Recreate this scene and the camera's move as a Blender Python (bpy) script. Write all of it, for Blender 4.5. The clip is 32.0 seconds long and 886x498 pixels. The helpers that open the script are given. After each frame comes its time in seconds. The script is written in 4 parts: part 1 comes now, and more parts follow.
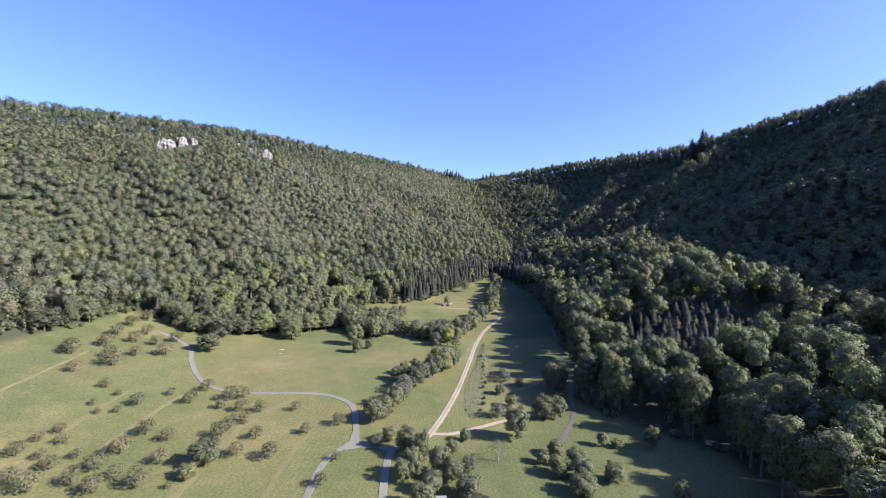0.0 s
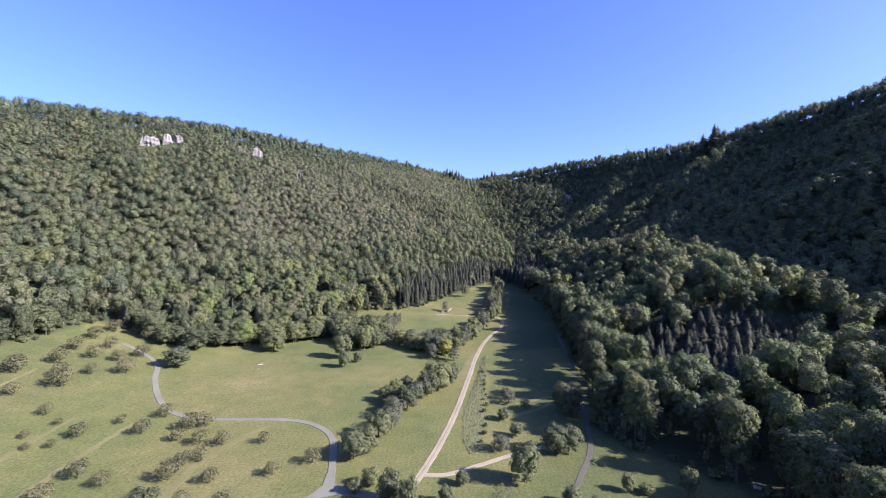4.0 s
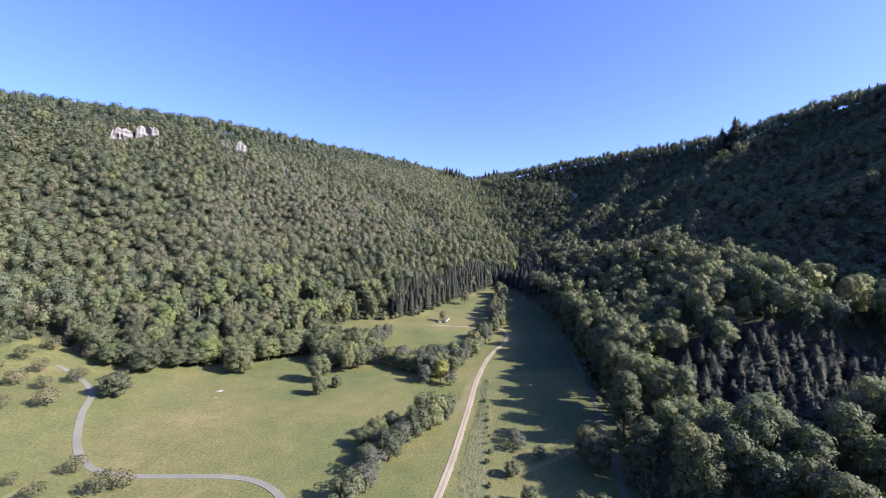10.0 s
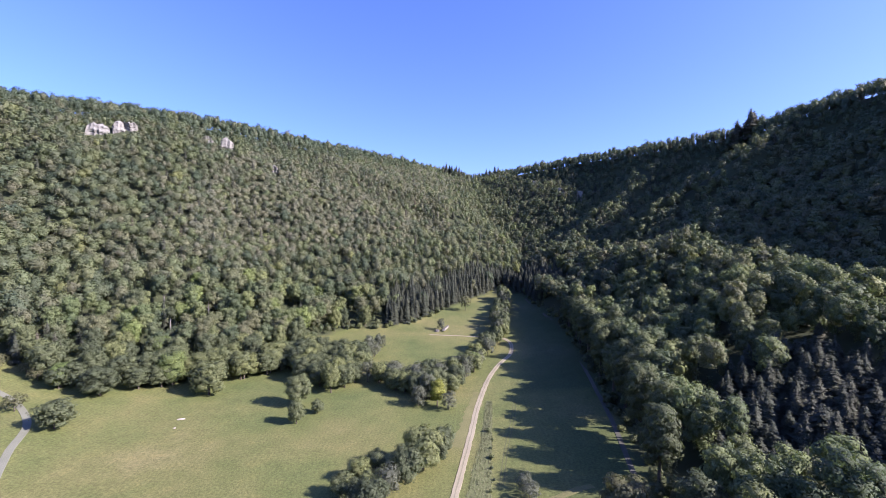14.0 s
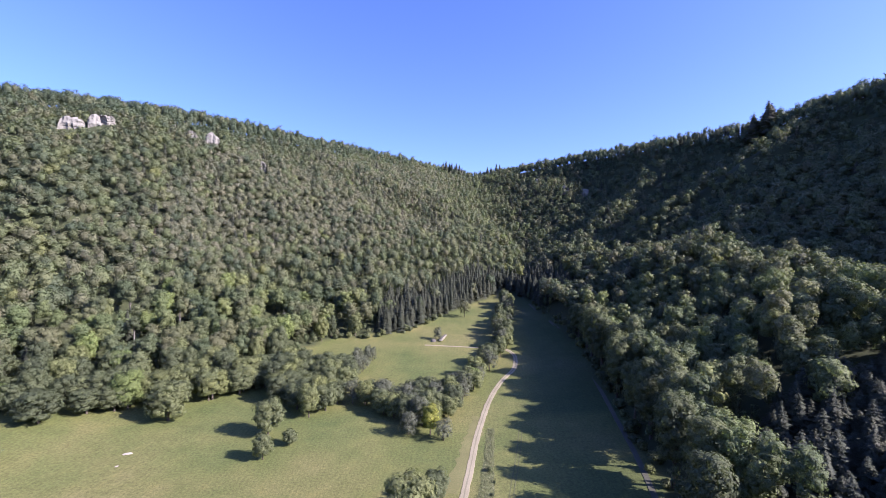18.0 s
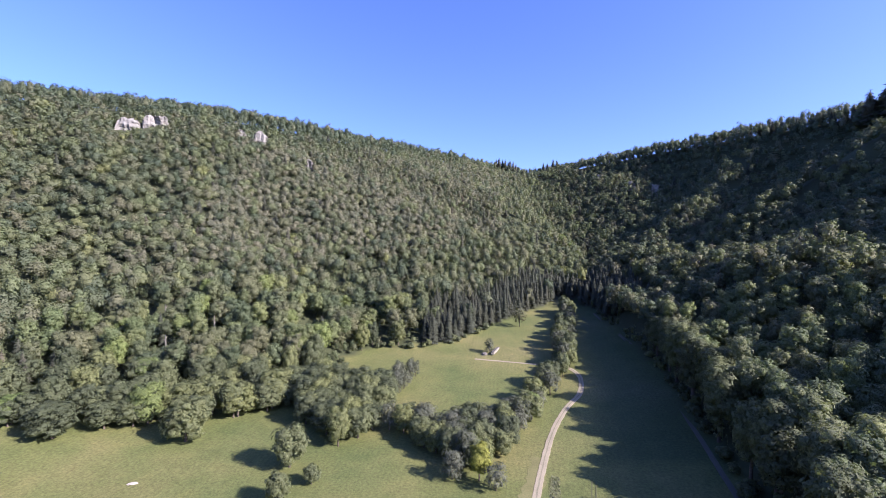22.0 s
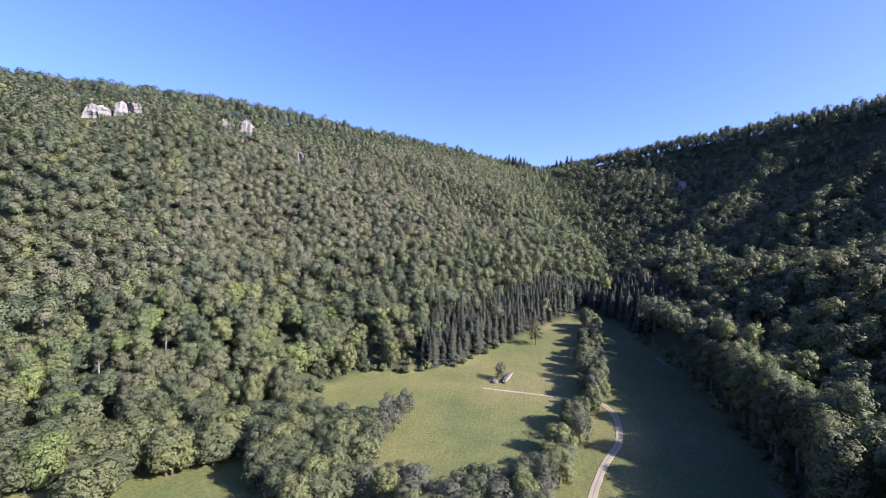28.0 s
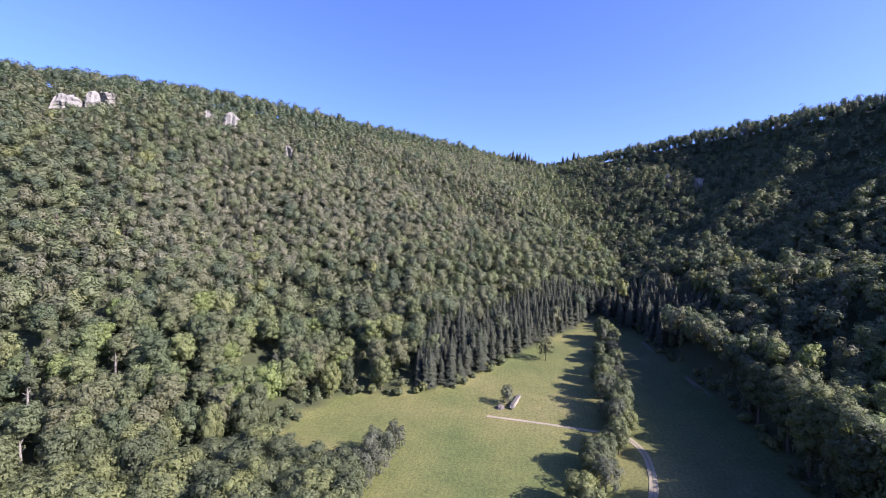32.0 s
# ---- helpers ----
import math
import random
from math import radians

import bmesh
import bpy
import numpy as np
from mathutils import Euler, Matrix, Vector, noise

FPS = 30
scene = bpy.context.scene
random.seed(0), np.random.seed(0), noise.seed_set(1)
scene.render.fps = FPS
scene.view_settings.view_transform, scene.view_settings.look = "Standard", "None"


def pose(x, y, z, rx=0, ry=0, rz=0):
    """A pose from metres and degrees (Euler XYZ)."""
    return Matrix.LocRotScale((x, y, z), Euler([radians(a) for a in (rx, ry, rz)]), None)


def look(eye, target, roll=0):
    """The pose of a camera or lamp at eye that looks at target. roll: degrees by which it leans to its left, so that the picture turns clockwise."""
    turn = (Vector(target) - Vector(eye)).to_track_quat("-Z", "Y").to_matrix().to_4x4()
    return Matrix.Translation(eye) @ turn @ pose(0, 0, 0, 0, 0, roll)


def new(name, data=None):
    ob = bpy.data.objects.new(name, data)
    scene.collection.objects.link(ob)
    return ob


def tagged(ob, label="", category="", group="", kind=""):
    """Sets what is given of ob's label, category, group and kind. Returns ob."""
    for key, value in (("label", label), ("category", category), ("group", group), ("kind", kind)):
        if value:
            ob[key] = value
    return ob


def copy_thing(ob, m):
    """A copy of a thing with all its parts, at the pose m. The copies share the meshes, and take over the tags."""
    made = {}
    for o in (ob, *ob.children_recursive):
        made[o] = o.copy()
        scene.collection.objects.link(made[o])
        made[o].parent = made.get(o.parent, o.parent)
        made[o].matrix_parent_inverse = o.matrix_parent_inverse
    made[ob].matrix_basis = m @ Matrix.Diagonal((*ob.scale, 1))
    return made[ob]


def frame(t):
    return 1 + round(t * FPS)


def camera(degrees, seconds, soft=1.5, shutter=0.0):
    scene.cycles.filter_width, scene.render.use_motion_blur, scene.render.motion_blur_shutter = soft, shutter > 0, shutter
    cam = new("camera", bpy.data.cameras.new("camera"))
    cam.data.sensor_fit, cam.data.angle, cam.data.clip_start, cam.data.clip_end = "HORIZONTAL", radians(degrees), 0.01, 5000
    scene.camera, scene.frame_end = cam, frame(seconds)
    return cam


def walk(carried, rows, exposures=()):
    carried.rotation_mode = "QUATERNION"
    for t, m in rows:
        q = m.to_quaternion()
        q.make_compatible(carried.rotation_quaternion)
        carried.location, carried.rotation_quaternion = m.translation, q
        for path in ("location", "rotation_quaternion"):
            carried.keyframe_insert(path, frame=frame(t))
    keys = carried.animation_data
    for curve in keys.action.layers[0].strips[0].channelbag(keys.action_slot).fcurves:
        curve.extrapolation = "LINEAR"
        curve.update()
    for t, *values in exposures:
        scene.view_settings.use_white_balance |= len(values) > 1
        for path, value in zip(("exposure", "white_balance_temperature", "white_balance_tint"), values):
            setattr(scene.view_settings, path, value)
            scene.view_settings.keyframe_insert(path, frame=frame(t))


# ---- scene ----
cam = camera(91.9, 32.0, 0.5)
PATH = [
    (0, (-4.557, 0.972, 99.511), (-4.611, 2.969, 99.428), 0.9),
    (3.5, (-1.974, 31.42, 99.218), (-2.034, 33.418, 99.141), 0.7),
    (6, (-1.294, 52.835, 99.193), (-1.354, 54.833, 99.118), 0.8),
    (9, (-0.213, 78.422, 99.798), (-0.276, 80.42, 99.723), 0.8),
    (11, (1.537, 96.0, 100.374), (1.469, 97.997, 100.299), 0.7),
    (13, (1.847, 114.156, 101.214), (1.78, 116.153, 101.137), 0.5),
    (16.5, (3.725, 146.103, 101.149), (3.653, 148.1, 101.074), 0.4),
    (19, (4.951, 168.519, 101.88), (4.867, 170.516, 101.803), 0.4),
    (20, (4.843, 179.853, 101.155), (4.654, 181.843, 101.081), 0.5),
    (21, (3.971, 189.14, 101.18), (3.687, 191.118, 101.104), 0.4),
    (23, (1.451, 207.966, 100.845), (1.129, 209.938, 100.769), 0.5),
    (25.5, (-0.15, 230.018, 102.394), (-0.495, 231.987, 102.315), 0.6),
    (28, (-2.852, 255.325, 101.766), (-3.203, 257.293, 101.691), 0.7),
    (30, (-4.626, 274.262, 102.81), (-4.984, 276.228, 102.732), 0.7),
    (32, (-6.633, 292.527, 103.27), (-6.995, 294.492, 103.191), 0.7),
]
walk(cam, [(t, look(eye, target, roll)) for t, eye, target, roll in PATH], [(0, 1.55, 5600, 31), (32, 1.55, 5600, 31)])

# ---- daylight: clear morning sky, low sun over the eastern hill ----
SUN_HEIGHT, SUN_TURN = 32.3, 104.0  # degrees above the horizon; clockwise from +y
world = bpy.data.worlds.new("sky")
scene.world = world
world.use_nodes = True
wn = world.node_tree.nodes
sky = wn.new("ShaderNodeTexSky")
sky.sky_type, sky.sun_disc = "NISHITA", False
sky.sun_elevation, sky.sun_rotation = radians(SUN_HEIGHT), radians(SUN_TURN)
sky.air_density, sky.dust_density, sky.ozone_density, sky.altitude = 1.0, 2.2, 5.5, 900
tone = wn.new("ShaderNodeMix")
tone.data_type, tone.blend_type = "RGBA", "MULTIPLY"
tone.inputs[0].default_value, tone.inputs[7].default_value = 1.0, (0.98, 0.96, 1.14, 1)
world.node_tree.links.new(sky.outputs[0], tone.inputs[6])
world.node_tree.links.new(tone.outputs[2], wn["Background"].inputs[0])
wn["Background"].inputs[1].default_value = 0.084
sun = new("sun", bpy.data.lights.new("sun", "SUN"))
sun.data.energy, sun.data.angle, sun.data.color = 5.0, radians(0.5), (1.0, 0.89, 0.67)
sun.matrix_world = look((math.sin(radians(SUN_TURN)) * math.cos(radians(SUN_HEIGHT)) * 900, math.cos(radians(SUN_TURN)) * math.cos(radians(SUN_HEIGHT)) * 900 + 400, math.sin(radians(SUN_HEIGHT)) * 900), (0, 400, 0))

# ---- materials ----
class Nodes:
    """A node material under construction."""

    def __init__(self, name, rough=0.7):
        self.mat = bpy.data.materials.new(name)
        self.mat.use_nodes = True
        self.tree = self.mat.node_tree
        self.shader = self.tree.nodes["Principled BSDF"]
        self.shader.inputs["Roughness"].default_value = rough
        self.shader.inputs["Specular IOR Level"].default_value = 0.25

    def add(self, kind, **values):
        node = self.tree.nodes.new("ShaderNode" + kind)
        for key, value in values.items():
            if key in node.inputs:
                node.inputs[key].default_value = value
            else:
                setattr(node, key, value)
        return node

    def link(self, a, b):
        self.tree.links.new(a, b)

    def place(self):
        return self.add("NewGeometry").outputs["Position"]

    def noise(self, scale, detail=3.0, rough=0.6, where=None):
        node = self.add("TexNoise", Scale=scale, Detail=detail, Roughness=rough)
        self.link(where or self.place(), node.inputs["Vector"])
        return node.outputs["Fac"]

    def ramp(self, value, *stops):
        node = self.add("ValToRGB")
        band = node.color_ramp
        while len(band.elements) < len(stops):
            band.elements.new(0.5)
        for el, (at, col) in zip(band.elements, stops):
            el.position, el.color = at, (*col, 1) if len(col) == 3 else (*col * 3, 1)
        self.link(value, node.inputs[0])
        return node.outputs[0]

    def mix(self, factor, a, b, how="MIX"):
        node = self.add("Mix", data_type="RGBA", blend_type=how)
        for socket, value in ((node.inputs[0], factor), (node.inputs[6], a), (node.inputs[7], b)):
            if isinstance(value, (int, float)):
                socket.default_value = value
            elif isinstance(value, tuple):
                socket.default_value = (*value, 1)
            else:
                self.link(value, socket)
        return node.outputs[2]

    def maths(self, how, a, b=0.0):
        node = self.add("Math", operation=how)
        for socket, value in zip(node.inputs, (a, b)):
            if isinstance(value, (int, float)):
                socket.default_value = value
            else:
                self.link(value, socket)
        return node.outputs[0]

    def attribute(self, name):
        return self.add("Attribute", attribute_name=name).outputs["Fac"]

    def bump(self, height, strength, distance):
        node = self.add("Bump", Strength=strength, Distance=distance)
        self.link(height, node.inputs["Height"])
        self.link(node.outputs[0], self.shader.inputs["Normal"])

    def done(self, colour):
        self.link(colour, self.shader.inputs["Base Color"])
        return self.mat


def leaf_material(name, stops, own, see_through=0.3, uneven=1.0, ragged=0.0):
    """Foliage. stops: the colours among which single trees vary; own: whether each tree is an object of its own; ragged: the size in metres of the gaps between twigs."""
    n = Nodes(name, 0.62)
    tint = n.add("ObjectInfo").outputs["Random"] if own else n.attribute("tint")
    colour = n.ramp(tint, *stops)
    island = n.add("NewGeometry").outputs["Random Per Island"]
    colour = n.mix(0.38 * uneven, colour, n.ramp(island, (0.0, (0.62,)), (0.5, (0.98,)), (1.0, (1.4,))), "MULTIPLY")
    colour = n.mix(0.5 * uneven, colour, n.ramp(n.noise(0.35, 2.0), (0.25, (0.7,)), (0.75, (1.3,))), "MULTIPLY")
    fine = n.noise(2.2, 4.0, 0.75)
    colour = n.mix(0.8 * uneven, colour, n.ramp(fine, (0.34, (0.42,)), (0.5, (1.0,)), (0.66, (1.7,))), "MULTIPLY")
    n.bump(fine, 0.6, 0.4)
    glow = n.add("BsdfTranslucent")
    n.link(n.mix(1.0, colour, (1.15, 1.25, 0.75), "MULTIPLY"), glow.inputs[0])
    both = n.add("MixShader", Fac=see_through)
    n.link(n.shader.outputs[0], both.inputs[1])
    n.link(glow.outputs[0], both.inputs[2])
    last = both
    if ragged:
        gaps = n.maths("GREATER_THAN", n.noise(1 / ragged, 1.5, 0.5), 0.46)
        last = n.add("MixShader")
        n.link(gaps, last.inputs[0])
        n.link(n.add("BsdfTransparent").outputs[0], last.inputs[1])
        n.link(both.outputs[0], last.inputs[2])
    n.link(last.outputs[0], n.tree.nodes["Material Output"].inputs["Surface"])
    return n.done(colour)


BEECH = ((0.0, (0.074, 0.099, 0.062)), (0.25, (0.108, 0.131, 0.077)), (0.45, (0.139, 0.140, 0.088)), (0.65, (0.131, 0.160, 0.082)), (0.85, (0.151, 0.169, 0.087)), (1.0, (0.176, 0.191, 0.077)))
DRY = ((0.0, (0.132, 0.146, 0.099)), (0.4, (0.178, 0.181, 0.126)), (0.7, (0.197, 0.196, 0.135)), (0.9, (0.192, 0.218, 0.115)), (1.0, (0.221, 0.245, 0.100)))
GREEN = ((0.0, (0.080, 0.107, 0.061)), (0.22, (0.110, 0.138, 0.072)), (0.42, (0.145, 0.150, 0.086)), (0.62, (0.130, 0.167, 0.076)), (0.82, (0.177, 0.195, 0.088)), (1.0, (0.182, 0.227, 0.079)))
FRUIT = ((0.0, (0.102, 0.107, 0.058)), (0.5, (0.130, 0.132, 0.070)), (1.0, (0.163, 0.157, 0.086)))
SPRUCE = ((0.0, (0.051, 0.061, 0.043)), (0.5, (0.066, 0.072, 0.051)), (0.85, (0.085, 0.085, 0.061)), (1.0, (0.123, 0.097, 0.071)))
leaf_beech = leaf_material("leaf_beech", BEECH, False, 0.3, 0.6, 0.9)
leaf_dry = leaf_material("leaf_dry", DRY, False, 0.3, 0.6, 0.9)
leaf_green = leaf_material("leaf_green", GREEN, False, ragged=0.55)
leaf_spruce = leaf_material("needle_spruce", SPRUCE, False, 0.08, ragged=0.45)
TREE = ((0.0, (0.076, 0.093, 0.053)), (0.4, (0.104, 0.123, 0.065)), (0.75, (0.129, 0.149, 0.073)), (1.0, (0.161, 0.179, 0.074)))
leaf_tree = leaf_material("leaf_tree", TREE, True, ragged=0.5)
leaf_fruit = leaf_material("leaf_fruit", FRUIT, True, ragged=0.45)
leaf_willow = leaf_material("leaf_willow", ((0.0, (0.088, 0.100, 0.072)), (1.0, (0.122, 0.132, 0.096))), True, ragged=0.45)
leaf_yellow = leaf_material("leaf_yellow", ((0.0, (0.215, 0.228, 0.048)), (1.0, (0.25, 0.245, 0.065))), True, ragged=0.45)
leaf_lime = leaf_material("leaf_lime", ((0.0, (0.122, 0.168, 0.056)), (1.0, (0.158, 0.198, 0.070))), True, ragged=0.45)
leaf_fir = leaf_material("needle_fir", SPRUCE, True, 0.08, ragged=0.45)


def bark_material(name, dark, light):
    n = Nodes(name, 0.9)
    grain = n.noise(2.5, 4.0)
    n.bump(grain, 0.6, 0.05)
    return n.done(n.ramp(grain, (0.3, dark), (0.7, light)))


bark = bark_material("bark", (0.055, 0.045, 0.034), (0.13, 0.11, 0.09))
bark_pale = bark_material("bark_pale", (0.14, 0.13, 0.115), (0.27, 0.255, 0.235))


def meadow_material():
    n = Nodes("meadow", 0.85)
    broad, patch, fine = n.noise(0.012, 4.0), n.noise(0.09, 4.0), n.noise(0.9, 5.0, 0.8)
    green = n.ramp(broad, (0.34, (0.082, 0.103, 0.034)), (0.48, (0.110, 0.121, 0.041)), (0.58, (0.133, 0.132, 0.049)), (0.7, (0.160, 0.147, 0.064)))
    green = n.mix(0.55, green, n.ramp(patch, (0.3, (0.72, 0.80, 0.70)), (0.55, (1.0, 1.0, 1.0)), (0.75, (1.28, 1.16, 1.1))), "MULTIPLY")
    green = n.mix(0.6, green, n.ramp(fine, (0.34, (0.40,)), (0.66, (1.62,))), "MULTIPLY")
    mown = n.add("TexWave", Scale=0.13, Distortion=9.0, Detail=2.0)
    mown.inputs["Detail Scale"].default_value = 0.12
    n.link(n.place(), mown.inputs["Vector"])
    green = n.mix(0.35, green, n.ramp(mown.outputs["Fac"], (0.2, (0.92, 0.94, 0.92)), (0.8, (1.08, 1.06, 1.08))), "MULTIPLY")
    litter = n.mix(n.noise(0.5, 3.0), (0.036, 0.042, 0.022), (0.056, 0.068, 0.031))
    n.bump(fine, 0.5, 0.35)
    # darker tint for rich green grass and for shade painted on the eastern meadow
    lush_shade = n.mix(1.0, green, (0.44, 0.56, 0.64), "MULTIPLY")
    green = n.mix(n.attribute("lush_shade"), green, lush_shade)
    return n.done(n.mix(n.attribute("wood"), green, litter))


def surface(name, rough, scale, dark, light, relief=0.03, patch=0.06):
    """A plain surface with grain and larger patches."""
    n = Nodes(name, rough)
    grain, wide = n.noise(scale, 5.0, 0.7), n.noise(patch, 3.0)
    n.bump(grain, 0.6, relief)
    return n.done(n.mix(0.5, n.ramp(grain, (0.3, dark), (0.7, light)), n.ramp(wide, (0.3, (0.75,)), (0.7, (1.2,))), "MULTIPLY"))


meadow = meadow_material()
asphalt = surface("asphalt", 0.85, 3.0, (0.132, 0.136, 0.104), (0.192, 0.197, 0.154))
# about half as bright as the asphalt of the other lanes
dark_asphalt = surface("dark_asphalt", 0.85, 3.0, (0.066, 0.066, 0.054), (0.105, 0.104, 0.086))
gravel = surface("gravel", 0.95, 4.0, (0.200, 0.176, 0.122), (0.335, 0.296, 0.212))
verge = surface("verge_grass", 0.9, 2.0, (0.070, 0.080, 0.036), (0.115, 0.118, 0.056))
# dry grass, and the colour of two painted sun streaks in the east
straw_and_sun = surface("dry_and_sunlit_grass", 0.9, 1.5, (0.108, 0.116, 0.044), (0.172, 0.158, 0.072))
reed = surface("reed", 0.9, 1.2, (0.084, 0.100, 0.038), (0.150, 0.156, 0.074), 0.12, 0.3)
tuft = surface("tuft_grass", 0.9, 0.8, (0.090, 0.108, 0.044), (0.210, 0.206, 0.120), 0.05, 0.25)
limestone = surface("limestone", 0.9, 0.5, (0.12, 0.115, 0.104), (0.29, 0.28, 0.255), 0.5, 0.12)
worn_grass = surface("worn_grass", 0.95, 3.0, (0.14, 0.138, 0.085), (0.24, 0.222, 0.16))
old_wood = surface("weathered_wood", 0.85, 6.0, (0.07, 0.064, 0.058), (0.16, 0.148, 0.136))
pale_wood = surface("pale_wood", 0.8, 5.0, (0.26, 0.24, 0.20), (0.40, 0.37, 0.32))

# ---- lie of the land ----
# foot of the wooded slopes: down the west side, up to the head of the valley and the col, back down the east side
FOOT_WEST = [(-650, -4000), (-400, -200), (-318, 150), (-290, 300), (-292, 372), (-215, 408), (-150, 432), (-125, 470), (-108, 519), (-47, 540), (-13, 592), (25, 640), (60, 690)]
FOOT_EAST = [(60, 690), (85, 640), (99, 500), (98, 400), (97, 350), (105, 310), (124, 250), (132, 190), (122, 100), (110, -100), (240, -4000)]
RAVINE = [(60, 690), (92, 735), (106, 800), (96, 860), (62, 950), (40, 1050), (28, 1130)]
RIDGE = [(-1200, -4000, 235), (-720, 100, 240), (-650, 420, 226), (-560, 640, 255), (-460, 722, 260), (-356, 784, 256), (-265, 905, 251), (-170, 1030, 250), (-30, 1200, 242),
         (28, 1150, 212), (70, 1190, 232), (262, 1022, 250), (420, 790, 248), (515, 570, 276), (550, 470, 288), (565, 330, 284), (568, 215, 269), (572, 110, 259), (580, -100, 255), (900, -4000, 260)]

# spurs on the eastern slope, with their height over the slope
EAST_SPURS = [[(312, 852, 13), (215, 790, 18), (130, 735, 8)], [(350, 700, 0), (250, 668, 15), (160, 630, 9)], [(350, 585, 0), (270, 560, 13), (190, 530, 8)]]


def ramp(a, width):
    return width * np.logaddexp(0.0, a / width)


def floor_z(x, y):
    """Height of the valley floor: level at first, rising to the valley's head and to the orchards in the west."""
    return 0.11 * ramp(y - 450, 25) + 0.45 * ramp(y - 830, 25) + 0.12 * ramp(-x - 160, 18) + 0.10 * ramp(-x - 235, 20) + 0.085 * ramp(x - 32, 8) * np.clip((y - 225) / 60, 0, 1)


def near_line(x, y, line):
    """Distance to a polyline, and the point of it (x, y, z) that is nearest."""
    best = np.full(x.shape, 1e12)
    px, py, pz = np.zeros(x.shape), np.zeros(x.shape), np.zeros(x.shape)
    for a, b in zip(line, line[1:]):
        dx, dy = b[0] - a[0], b[1] - a[1]
        s = np.clip(((x - a[0]) * dx + (y - a[1]) * dy) / (dx * dx + dy * dy), 0, 1)
        qx, qy = a[0] + s * dx, a[1] + s * dy
        d = (x - qx) ** 2 + (y - qy) ** 2
        near = d < best
        best = np.where(near, d, best)
        px, py = np.where(near, qx, px), np.where(near, qy, py)
        if len(a) > 2:
            pz = np.where(near, a[2] + s * (b[2] - a[2]), pz)
    return np.sqrt(best), px, py, pz


def within(x, y, ring):
    """Which points lie inside a closed ring."""
    inside = np.zeros(x.shape, bool)
    for a, b in zip(ring, ring[1:] + ring[:1]):
        if a[1] != b[1]:
            cross = (a[1] > y) != (b[1] > y)
            inside ^= cross & (x < (b[0] - a[0]) * (y - a[1]) / (b[1] - a[1]) + a[0])
    return inside


def swell(x, y, size, seed):
    """Smooth uneven relief of about -1 to 1, with humps of the given size."""
    r = np.random.RandomState(seed)
    out = np.zeros(np.shape(x))
    for k in range(9):
        a, f, p = r.uniform(0, 2 * math.pi), r.uniform(0.7, 1.6) * 2 * math.pi / size, r.uniform(0, 2 * math.pi)
        out = out + np.sin((x * math.cos(a) + y * math.sin(a)) * f + p)
    return out / 4.5


WOOD_EAST = [(115, -400), (115, 100), (117, 160), (123, 196), (97, 222), (73, 246), (83, 310), (88, 345), (93, 385), (97, 420), (101, 468), (102, 522), (95, 576), (87, 628), (69, 680)]


def wooded(x, y, u):
    """Where woods stand: on the slopes, and on level ground beyond the lane in the east."""
    edge = np.interp(y, [q[1] for q in WOOD_EAST], [q[0] for q in WOOD_EAST])
    return (u > 0.006) | ((x > edge) & (y < 680))


